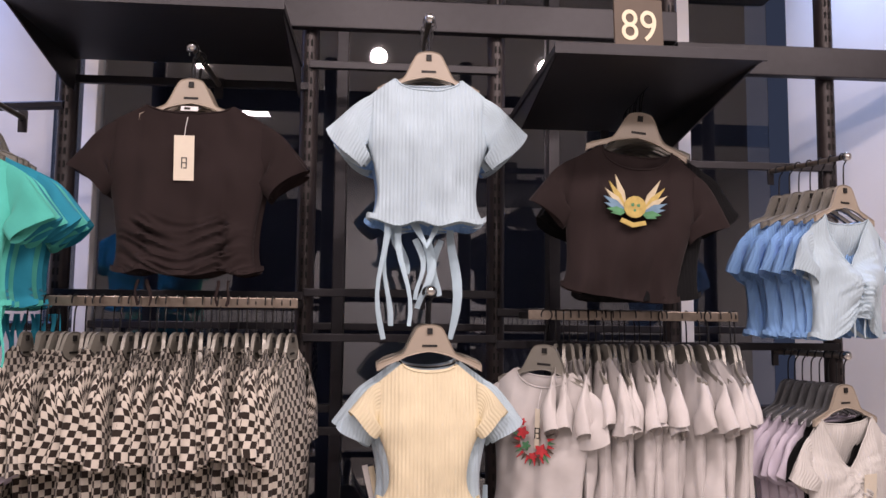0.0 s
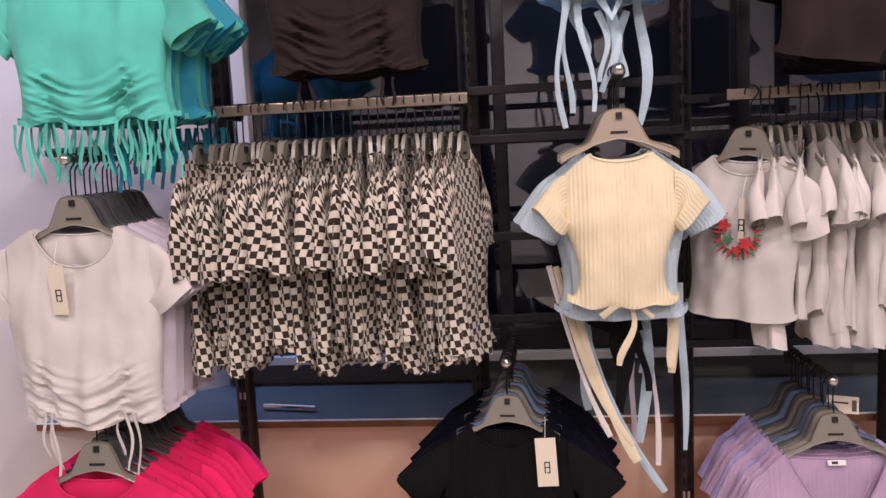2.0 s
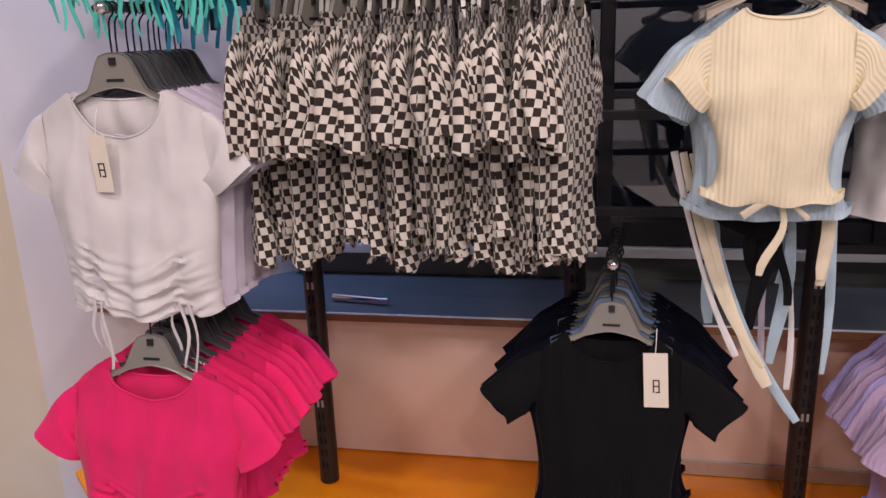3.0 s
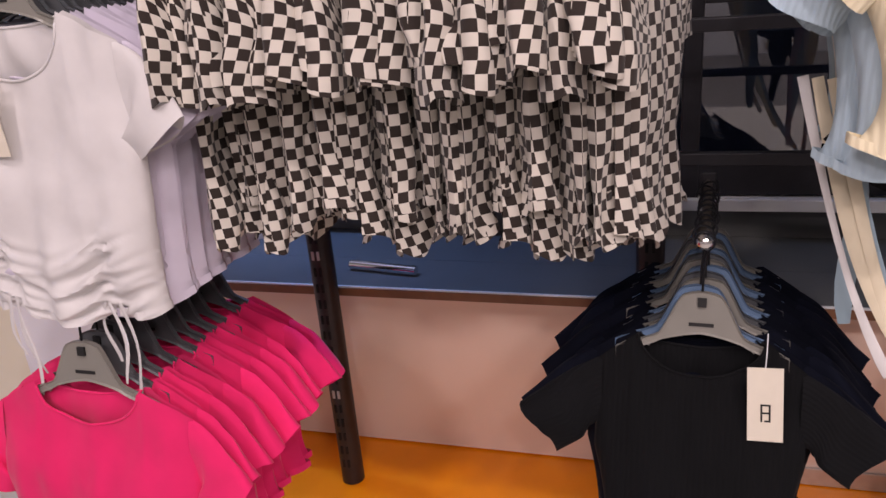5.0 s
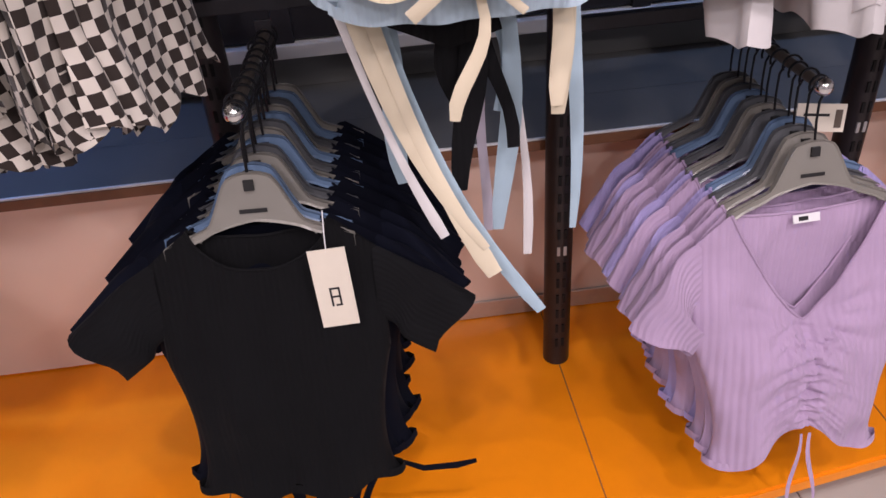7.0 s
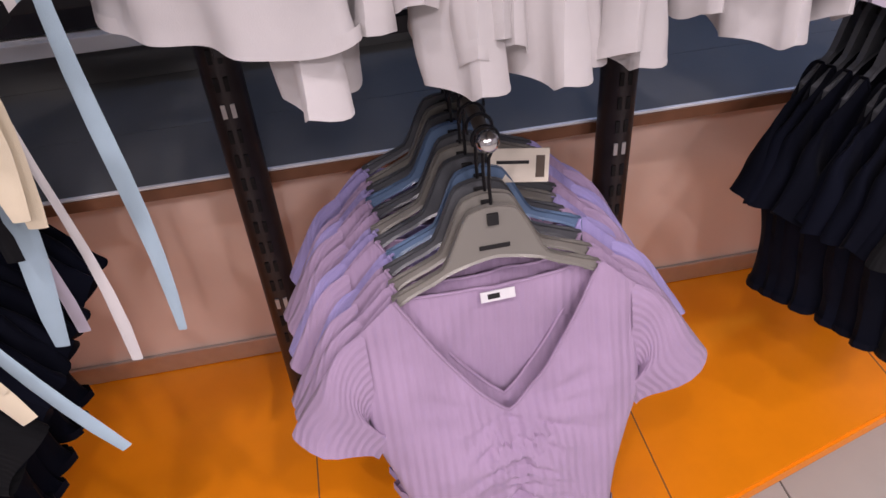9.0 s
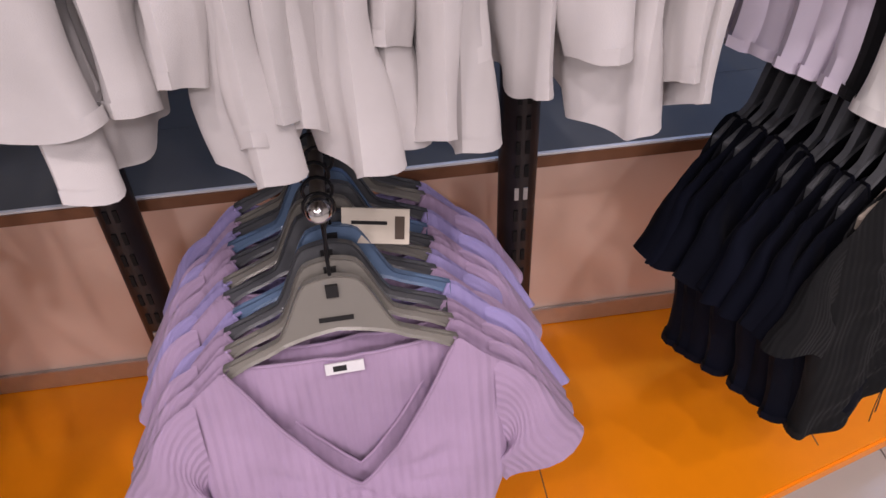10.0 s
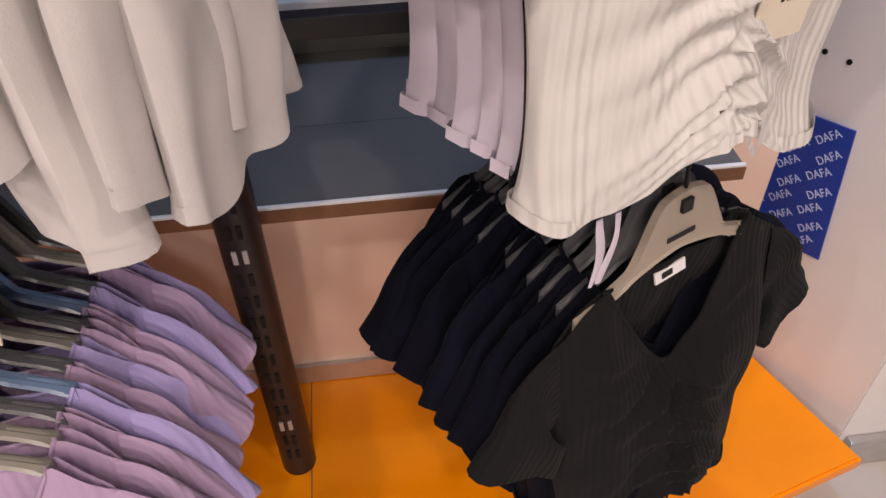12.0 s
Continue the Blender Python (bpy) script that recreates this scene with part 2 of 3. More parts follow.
def text(body, size, material, place, name="lettering", depth=0.0006, squeeze=1.0):
    cu = bpy.data.curves.new(name, "FONT")
    cu.body, cu.size, cu.extrude, cu.align_x, cu.align_y = body, size, depth, "CENTER", "CENTER"
    tmp = bpy.data.objects.new(name, cu)
    scene.collection.objects.link(tmp)
    me = bpy.data.meshes.new_from_object(tmp.evaluated_get(bpy.context.evaluated_depsgraph_get()))
    bpy.data.objects.remove(tmp)
    me.materials.clear()
    me.materials.append(material)
    ob = new(name, me)
    ob.matrix_world = place @ Matrix.Diagonal((squeeze, 1, 1, 1))
    return ob


# ---- the setting ----
part("floor_bed", boxed((-4, -4, -0.12), (4, 3.9, -0.004)), M_GROUT)
bpy.data.objects["floor_bed"].name = "floor"
FLOOR = bpy.data.objects["floor"]
tagged(FLOOR, "pale grey square tiles with dark grout", "floor", kind="structure")
PLAT = [(-1.95, 2.60), (-1.75, 2.42), (-0.95, 2.26), (0.25, 2.265), (0.66, 2.325), (1.412, 2.54), (1.30, 2.83), (1.2, 2.83), (-1.75, 2.83)]
platform = part("platform", prism(PLAT, 0.093, 0.12, 0.005), M_ORANGE)
tagged(platform, "bright orange painted low display platform", "platform", kind="structure")
# added support, coloured black for the shadow beneath the board
part("plinth", prism([(-1.7, 2.60), (-0.9, 2.40), (0.25, 2.40), (0.6, 2.46), (1.3, 2.66), (1.22, 2.81), (-1.7, 2.81)], 0.0, 0.0925), M_BLACK, platform, "recessed plinth, black for the shadow in the gap")
for sx in (-0.62, 0.02, 0.56, 1.02):
    part("seam", boxed((sx, 2.27 + max(0, sx - 0.42) * 0.33, 0.1195), (sx + 0.002, 2.81, 0.1206)), M_EDGE, platform)
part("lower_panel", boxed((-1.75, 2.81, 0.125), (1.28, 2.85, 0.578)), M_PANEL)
tagged(bpy.data.objects["lower_panel"], "pale glossy panel with orange floor reflection tinted into its colour", "panel", kind="structure")
skirt = part("skirting", boxed((-0.62, 2.802, 0.122), (1.27, 2.809, 0.165), 0.002), M_ALU)
tagged(skirt, "brushed aluminium skirting strip along panel", "trim", kind="structure")
tagged(part("ledge", boxed((-1.75, 2.865, 0.56), (1.16, 3.14, 0.5975)), M_LEDGE), "dark grey window ledge behind the rack", "ledge", kind="structure")
tagged(part("ledge_lip", boxed((-1.86, 2.70, 0.578), (1.16, 2.8645, 0.598), 0.002), M_LEDGE), "dark grey ledge board", "ledge", kind="structure")
tagged(part("ledge_trim", boxed((-1.86, 2.692, 0.579), (1.16, 2.699, 0.597)), M_EDGE), "brown wooden edging of the ledge", "trim", kind="structure")
# bright edge highlight of the trim, modelled as a thin white strip
tagged(part("ledge_bead", boxed((-1.86, 2.6935, 0.5975), (1.16, 2.6995, 0.6015), 0.001), M_SILL), "thin white strip as painted highlight on the ledge edge", "trim", kind="structure")
WIN = [(-2.0, 2.60), (-1.40, 3.06), (1.15, 3.08), (1.425, 2.61)]
# window bay: dark panes in black frames on a white sill, angled white walls at both ends
tagged(part("window_apron", boxed((-1.40, 3.06, 0.5985), (1.15, 3.12, 0.672)), M_LEDGE), "dark grey apron under the window", "wall", kind="structure")
win = new("window_1")
tagged(win, "dark night-time shop window with black frames", "window", kind="structure")
part("window_sill", boxed((-1.40, 3.02, 0.672), (1.07, 3.12, 0.70), 0.003), M_SILL, win, "white sill")
for zz in (0.74, 2.62):
    part("window_frame", boxed((-1.40, 3.04, zz - 0.036), (1.07, 3.10, zz + 0.036), 0.003), M_BLACK, win)
for zz in (1.13, 1.40):
    part("window_bar", boxed((-1.40, 3.045, zz - 0.012), (1.07, 3.09, zz + 0.012), 0.003), M_BLACK, win)
for xx, wide, ml in ((-1.275, 0.022, M_WHITE), (-0.45, 0.02, M_BLACK), (0.28, 0.02, M_BLACK), (0.735, 0.03, M_WHITE)):
    part("mullion", boxed((xx - wide, 3.03, 0.70), (xx + wide, 3.10, 2.62), 0.004), ml, win)
pane = part("pane", boxed((-1.40, 3.072, 0.70), (1.07, 3.078, 2.62)), M_GLASS, win)
# added backdrop, dark navy in place of the night behind the glass
tagged(part("wall_night", boxed((-1.7, 4.3, -0.1), (1.6, 4.4, 3.3)), M_NAVY), "dark navy backdrop standing in for the night outside", "wall", kind="structure")
tagged(part("wall_over_window", boxed((-1.45, 3.06, 2.66), (1.12, 3.16, 3.2)), M_WHITE), "white wall above the window", "wall", kind="structure")
wall_line("wall_bay_left", WIN[0], WIN[1], 0.0, 3.2, 0.08, M_WHITE, "white painted angled wall beside the rack")
wall_line("wall_bay_right", WIN[2], WIN[3], 0.0, 3.2, 0.08, M_WHITE, "white painted angled wall with screw holes")
wall_line("wall_front_left", (-4, 2.60), (-2.0, 2.60), 0.0, 3.2, 0.08, M_CREAMWALL, "cream white shop wall")
wall_line("wall_front_right", (1.43, 2.61), (4, 2.61), 0.0, 3.2, 0.08, M_WHITE, "white shop wall with grey baseboard")
wall_line("wall_west", (-4, -4), (-4, 2.78), 0.0, 3.2, 0.08, M_WHITE, "plain shop wall")
wall_line("wall_east", (4, 2.74), (4, -4), 0.0, 3.2, 0.08, M_WHITE, "plain shop wall")
wall_line("wall_south", (4, -4), (-4, -4), 0.0, 3.2, 0.08, M_CEIL, "plain shop wall")
tagged(part("baseboard", boxed((1.44, 2.592, 0.0), (4, 2.609, 0.07), 0.003), M_ALU), "grey baseboard at the foot of the white wall", "trim", kind="structure")
tagged(part("ceiling", boxed((-4, -4, 3.2), (4, 4.4, 3.3)), M_CEIL), "plain white shop ceiling", "ceiling", kind="structure")
for hx, hy in ((1.3015, 2.8215), (1.319, 2.7915)):
    h = part("screw", tube([(0, 0, 0), (0, 0.004, 0)], 0.004, 8), M_WIRE, smooth=False)
    h.matrix_world = pose(hx - 0.001, hy - 0.002, 0.675, 0, 0, -60)
    tagged(h, "small dark screw in the white wall", "screw", "wall screws")

# poster on the angled wall
pd = Vector((WIN[3][0] - WIN[2][0], WIN[3][1] - WIN[2][1], 0)).normalized()
pang = math.degrees(math.atan2(pd.y, pd.x))
poster = part("poster", boxed((-0.075, -0.0025, -0.11), (0.075, 0, 0.11)), M_POSTER)
poster.matrix_world = pose(1.307, 2.806, 0.476, 0, -6, pang)
tagged(poster, "blue poster sheet with repeated pale lettering taped to wall", "poster")
rp = random.Random(4)
for i in range(3):
    for j in range(7):
        w = text("DAFA", 0.018, M_POSTERTXT, pose(-0.05 + i * 0.048 + (j % 2) * 0.008 - 0.004, -0.0032, -0.092 + j * 0.03, 90, -38 + rp.uniform(-4, 4), 0), "print", 0.0002, 0.85)
        w.parent = poster

# ---- shop rack ----
UX = [-1.75, -1.19, -0.522, 0.02, 0.542, 1.03]
UY = 2.655
SLOT_ME = mesh_of("slot", boxed((-0.0028, -0.0012, 0), (0.0028, 0.0015, 0.019)), M_SLOT_SHADE, False)
SLOT_LIT = mesh_of("slot", boxed((-0.0028, -0.0012, 0), (0.0028, 0.0015, 0.019)), M_SLOT_LIT, False)
rack = new("wall_rack")
tagged(rack, "black steel slotted-post wall rack with shelves and rails", "rack")
for i, x in enumerate(UX):
    if i == 0:
        continue
    z0 = 0.12
    yy = UY if i else 2.56
    p = part("post", tube([(x, yy, z0), (x, yy, 2.46)], 0.026, 20), M_POST, rack, "dark slotted steel post", smooth=True)
    p.data.set_sharp_from_angle(angle=0.7)
    rest = bmesh.new()
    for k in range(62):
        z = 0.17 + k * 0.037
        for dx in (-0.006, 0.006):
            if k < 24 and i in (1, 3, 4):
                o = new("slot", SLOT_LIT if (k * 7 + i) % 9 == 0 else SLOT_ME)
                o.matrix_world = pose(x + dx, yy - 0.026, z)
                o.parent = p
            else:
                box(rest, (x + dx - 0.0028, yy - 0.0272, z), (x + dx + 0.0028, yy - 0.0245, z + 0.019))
    tagged(part("slot_strip", rest, M_SLOT_SHADE, p), kind="stuff")


def rail(x0, x1, z, y=2.63, h=0.022, name="crossbar"):
    return part(name, boxed((x0, y - 0.009, z - h / 2), (x1, y + 0.009, z + h / 2), 0.002), M_BLACK, rack)


RAILS = ((1, 2.085), (1, 1.49), (1, 0.88), (2, 2.15), (2, 1.50), (2, 1.375), (2, 1.12), (2, 0.90), (3, 2.03), (3, 1.45), (3, 1.36), (3, 0.82), (4, 1.89), (4, 1.36), (4, 0.86))
for b, z in RAILS:
    rail(UX[b], UX[b + 1], z)
for z in (2.01, 1.40, 0.86):
    t = part("crossbar", tube([(-1.76, 2.745, z), (UX[1], 2.63, z)], 0.013, 6), M_BLACK, rack)
part("top_beam", boxed((-1.2, 2.60, 2.25), (0.55, 2.63, 2.34), 0.003), M_BLACK, rack)
part("top_beam", boxed((0.55, 2.60, 2.16), (1.75, 2.63, 2.25), 0.003), M_BLACK, rack)


def shelf(x0, x1, y0, z, label):
    s = new("shelf")
    tagged(s, label, "shelf", "rack shelves")
    part("board", boxed((x0, y0, z - 0.012), (x1, 2.62, z + 0.006), 0.002), M_BLACK, s)
    part("front_lip", boxed((x0 - 0.002, y0 - 0.006, z - 0.016), (x1 + 0.002, y0 - 0.001, z + 0.008), 0.001), M_BLACK, s, "black front edge")
    for xx in (x0 + 0.004, x1 - 0.008):
        bm = bmesh.new()
        f = bm.faces.new([bm.verts.new((xx, *q)) for q in ((y0 + 0.02, z - 0.013), (2.62, z - 0.013), (2.62, z - 0.1), (2.56, z - 0.1))])
        r = bmesh.ops.extrude_face_region(bm, geom=[f])
        for v in r["geom"]:
            if isinstance(v, bmesh.types.BMVert):
                v.co.x += 0.004
        bmesh.ops.recalc_face_normals(bm, faces=bm.faces)
        part("bracket", bm, M_BLACK, s)
    return s


shelf(-1.17, -0.54, 2.2, 2.15, "black steel shelf above the black-brown tees")
shelf(0.04, 0.485, 1.97, 1.99, "black steel shelf carrying the price sign")
sign = part("price_sign", boxed((-0.058, -0.004, 0.0), (0.058, 0.004, 0.155), 0.002), M_SIGN)
sign.matrix_world = pose(0.268, 2.12, 2.012, -4, 0, 4)
tagged(sign, "dark brown price card reading 89 on the shelf", "sign")
w = text("89", 0.105, M_SIGNTXT, pose(0, -0.005, 0.085, 90, 0, 0), "numerals", 0.0008, 0.85)
w.parent = sign
part("sign_foot", boxed((-0.09, -0.03, -0.003), (0.11, 0.03, 0.0), 0.001), M_SIGNBASE, sign)
rod = part("loose_rod", tube([(-1.189, 2.795, 0.6095), (-1.024, 2.771, 0.6095)], 0.011, 12), M_CHROME, smooth=True)
tagged(rod, "short chrome tube lying on the grey ledge", "rod")


# ---- hangers, arms and tops ----
def build_hanger(material, label):
    root = new("clothes_hanger")
    tagged(root, label, "hanger", "clothes hangers")
    bm = bmesh.new()
    xs = [i * 0.118 / 22 for i in range(-22, 23)]

    def up(x):
        a = abs(x)
        t = min(max((a - 0.022) / 0.04, 0), 1)
        return -0.004 * min(a / 0.022, 1) ** 2 - 0.058 * t * t * (3 - 2 * t) - max(0, a - 0.05) * 0.4

    def lo(x):
        a = abs(x)
        return min(-0.062 - 0.1 * a - 2.3 * a * a, up(x) - 0.012)
    rows_ = [(bm.verts.new((x, -0.004, up(x) - 0.085)), bm.verts.new((x, -0.004, lo(x) - 0.085))) for x in xs]
    front = [bm.faces.new((a[0], a[1], b[1], b[0])) for a, b in zip(rows_, rows_[1:])]
    r = bmesh.ops.extrude_face_region(bm, geom=front)
    for v in r["geom"]:
        if isinstance(v, bmesh.types.BMVert):
            v.co.y = 0.004
    bmesh.ops.recalc_face_normals(bm, faces=bm.faces)
    ff = [f for f in bm.faces if f.normal.y < -0.9]
    bmesh.ops.inset_region(bm, faces=ff, thickness=0.0028, depth=-0.0022)
    body = part("body", bm, material, root)
    arc = [(0, 0, -0.09), (0, 0, -0.06), (0.002, 0, -0.034)] + [(0.014 * math.sin(a), 0, -0.013 - 0.014 * math.cos(a)) for a in [0.5 + k * 0.42 for k in range(12)]]
    part("hook", tube(arc, 0.0019, 6), M_WIRE, root, smooth=True)
    for sd in (-1, 1):
        part("strap_loop", tube([(sd * 0.07, 0, -0.169), (sd * 0.082, 0, -0.161), (sd * 0.105, 0, -0.169), (sd * 0.117, 0, -0.177), (sd * 0.113, 0, -0.183), (sd * 0.1, 0, -0.181)], 0.0026, 6), material, body, smooth=True)
    part("size_mark", boxed((-0.006, -0.0062, -0.107), (0.006, -0.0022, -0.094)), M_INK, body)
    part("maker_mark", boxed((-0.017, -0.0032, -0.136), (0.017, -0.0022, -0.131)), M_INK, body)
    return root


HANGERS = {k: build_hanger(m, l) for k, (m, l) in {
    "grey": (M_HANG, "grey plastic hanger with black wire hook"), "beige": (M_HANG_BEIGE, "beige plastic hanger with steel hook"),
    "dark": (M_HANG_DARK, "dark grey plastic hanger with black wire hook"), "blue": (M_HANG_BLUE, "blue-tinted plastic hanger with wire hook")}.items()}
USED = set()


def hang(kind, m):
    if kind not in USED:
        USED.add(kind)
        HANGERS[kind].matrix_world = m
        return HANGERS[kind]
    return copy_thing(HANGERS[kind], m)


def smooth01(x):
    x = min(max(x, 0), 1)
    return x * x * (3 - 2 * x)


def top_mesh(name, material, W=0.185, L=0.4, nk=0.085, nd=0.07, neck="crew", slv=0.13, sw=0.06, droop=42, ruche="", waist=0.9, seed=0, wave=0.008, thick=0.034, hemwave=0.0, nu=36, nv=30, puff=0.0, flare=1.02, fine=False, hem=1.0):
    """A short-sleeved top: two sheets joined at the sides and shoulders, sleeves as tapering tubes, drape folds, gathers and a turned hem. Its neck is at the origin, the front towards -y."""
    L -= 0.03
    if fine:
        nu, nv = 72, 84
    rg = random.Random(seed)
    ph = [rg.uniform(0, 6.3) for _ in range(8)]
    off = Vector((rg.uniform(0, 50), rg.uniform(0, 50), rg.uniform(0, 50)))
    bm = bmesh.new()
    uvl = bm.loops.layers.uv.new("UVMap")
    uvs = {}

    def sheet(s):
        grid = []
        for j in range(nv + 2):
            v = min(j, nv) / nv
            row = []
            for i in range(nu + 1):
                u = -1 + 2 * i / nu
                au = abs(u)
                SW = W * 0.97
                wv = SW * (1 - smooth01(v / 0.3)) + W * (waist + (1 - waist) * (2 * max(v - 0.3, 0) / 0.7 - 1) ** 2) * smooth01(v / 0.3)
                wv *= 1 + (hem - 1) * smooth01((v - 0.35) / 0.65)
                x = u * wv
                xt = u * SW
                if abs(xt) < nk:
                    q = abs(xt) / nk
                    d = nd if s < 0 else 0.018
                    zt = -d * ((1 - q ** 1.35) if (neck == "vee" and s < 0) else math.sqrt(max(0, 1 - q * q)))
                else:
                    zt = -0.042 * (abs(xt) - nk) / (SW - nk)
                zb = -L + hemwave * math.sin(u * 9 + ph[0])
                if ruche == "mid":
                    zb += 0.19 * L * math.exp(-(x / 0.06) ** 2)
                elif ruche == "two":
                    zb += 0.013 * (math.exp(-((x - 0.085) / 0.03) ** 2) + math.exp(-((x + 0.085) / 0.03) ** 2))
                z = zt * (1 - v) ** 1.4 + zb * (1 - (1 - v) ** 1.4)
                t = thick * (0.22 + 0.78 * smooth01(v / 0.35)) * math.sqrt(max(0.0, 1 - au ** 2.6))
                y = s * t
                amp = wave * (0.15 + v ** 1.3)
                y += amp * (math.sin(x * 55 + ph[1] + 1.2 * v) * 0.6 + 0.5 * math.sin(x * 95 + ph[2])) * (1 - au ** 4)
                p = Vector((x, 0 if s < 0 else 0.4, z)) + off
                y += (0.02 * noise.noise(p * 8) * (0.35 + v) + 0.005 * noise.noise(Vector((p.x * 30, p.y, p.z * 14)))  + 0.0035 * math.sin(z * 45 + au * 7 + ph[6]) * noise.noise(p * 5)) * (1 - au ** 8)
                if ruche == "two":
                    g = smooth01((v - 0.5) / 0.14)
                    for xc in (-0.085, 0.085):
                        r0 = math.exp(-((x - xc) / 0.016) ** 2)
                        y += s * g * r0 * (0.011 * noise.noise(Vector((x * 40, ph[1], z * 150))) - 0.007)
                    sag = 0.03 * math.cos(min(abs(x) / 0.085, 1.6) * math.pi / 2)
                    near = math.exp(-((abs(x) - 0.085) / 0.05) ** 2)
                    folds = 1 - 2.6 * abs(noise.noise(Vector((x * 7, ph[2], (z + sag) * 58))))
                    y += s * g * (0.35 + 0.65 * near) * 0.0135 * folds * (1 - au ** 6)
                    y += s * g * near * 0.009 * noise.noise(Vector((x * 18, ph[3], (z + sag) * 105)))
                elif ruche == "mid" and s < 0:
                    zc = -nd + 0.004
                    g = smooth01((zc - z + 0.01) / 0.04)
                    r0 = math.exp(-(x / 0.014) ** 2)
                    r1 = math.exp(-(x / 0.06) ** 2)
                    y += s * g * (r0 * (0.016 * noise.noise(Vector((x * 30, ph[1], z * 130))) - 0.006) + 0.006 * r1)
                    zz = (z - zc) / (1 + 7 * abs(x)) + 0.12 * abs(x)
                    folds = 1 - 2.6 * abs(noise.noise(Vector((abs(x) * 5, ph[2] + (x > 0), zz * 78))))
                    y += s * g * 0.0125 * folds * (r1 - 0.5 * r0)
                    rd = math.hypot(x, z - zc)
                    fan = math.atan2(z - zc, abs(x) + 0.004)
                    y -= 0.012 * (1 - 2.4 * abs(noise.noise(Vector((fan * 3.2, ph[7], rd * 4))))) * math.exp(-(rd / 0.09) ** 2) * smooth01(rd / 0.03) * smooth01((v - 0.06) / 0.1)
                z += 0.014 * au ** 6 * v ** 4
                if j == nv + 1:
                    x *= 0.993
                    z += 0.012
                    y -= s * 0.0035 * (1 - au ** 4)
                ve = bm.verts.new((x, y, z))
                row.append(ve)
            acc, cum = 0.0, [0.0]
            for a, b in zip(row, row[1:]):
                acc += math.hypot(b.co.x - a.co.x, (b.co.y - a.co.y) * (1.0 if material is C_CHECK else 0.12))
                cum.append(acc)
            for a, c in zip(row, cum):
                uvs[a] = (c - cum[nu // 2] + (0.0 if s < 0 else 0.9), a.co.z)
            grid.append(row)
        for a, b in zip(grid, grid[1:]):
            for i in range(nu):
                fv = (a[i], b[i], b[i + 1], a[i + 1])
                f = bm.faces.new(fv if s < 0 else fv[::-1])
                for lp in f.loops:
                    lp[uvl].uv = uvs[lp.vert]
        return grid
    fr, bk = sheet(-1), sheet(1)
    rim = [v.co.copy() for v in fr[0] if abs(v.co.x) <= nk * 1.02]
    rim2 = [v.co.copy() for v in bk[0] if abs(v.co.x) <= nk * 1.02][::-1]
    bmesh.ops.remove_doubles(bm, verts=bm.verts, dist=0.0006)
    meshes = [mesh_of(name, bm, material)]
    if slv > 0.01:
        for sd in (-1, 1):
            bm = bmesh.new()
            uvl = bm.loops.layers.uv.new("UVMap")
            a0 = radians(droop)
            wide = 2 * sw * 0.86
            edge = Vector((sd * W * 0.93, 0, -0.040))
            rings = []
            n, m = 20, 12
            for k in range(m + 2):
                q = min(k, m) / m
                ang = radians(24) + (a0 - radians(24)) * smooth01(q * 1.7)
                if k and k <= m:
                    edge = edge + Vector((sd * math.cos(ang), 0, -math.sin(ang))) * (slv / m)
                turn_ = a0 * smooth01(q * 1.15)
                down = Vector((-sd * math.sin(turn_), 0, -math.cos(turn_)))
                dirv = Vector((sd * math.cos(ang), 0, -math.sin(ang)))
                rr = wide / 2 * (1 - 0.1 * q + (flare - 1) * q) + puff * math.sin(q * 3.1)
                c = edge + down * rr - dirv * (0.01 if k == m + 1 else 0)
                dep = (0.007 + 0.013 * smooth01(q * 1.4) + 0.4 * puff) * (1 if k <= m else 0.8)
                if k == m + 1:
                    rr *= 0.96
                ring = []
                for h in range(n):
                    th = 2 * math.pi * h / n
                    p = c - down * (rr * math.cos(th)) + Vector((0, 1, 0)) * (dep * math.sin(th))
                    p.y += 0.004 * math.sin(th * 3 + ph[4] + q * 4) * q * flare + 0.012 * noise.noise((p + off) * 13) * smooth01(q * 2) + 0.004 * noise.noise(Vector((p.x * 45, ph[2], p.z * 20)))
                    if q == 1 and k == m:
                        p += dirv * 0.005 * math.sin(th * 2 + ph[5])
                    ring.append(bm.verts.new(p))
                acc, cr = 0.0, []
                for h in range(n):
                    cr.append((ring[h], acc, q * slv))
                    acc += (ring[(h + 1) % n].co - ring[h].co).length
                rings.append(cr + [(ring[0], acc, q * slv)])
            for A, B in zip(rings, rings[1:]):
                for h in range(n):
                    quad = [A[h], B[h], B[h + 1], A[h + 1]]
                    quad = quad if sd > 0 else quad[::-1]
                    f = bm.faces.new([e[0] for e in quad])
                    for lp, e in zip(f.loops, quad):
                        lp[uvl].uv = (e[1], e[2])
            meshes.append(mesh_of("sleeve", bm, material))
    bm = tube(rim + rim2[1:-1] + [rim[0]], 0.0022, 6)
    uvl = bm.loops.layers.uv.new("UVMap")
    for f in bm.faces:
        for lp in f.loops:
            lp[uvl].uv = (lp.vert.co.z * 0.02, lp.vert.co.x * 0.02)
    meshes.append(mesh_of("neckband", bm, material))
    return meshes


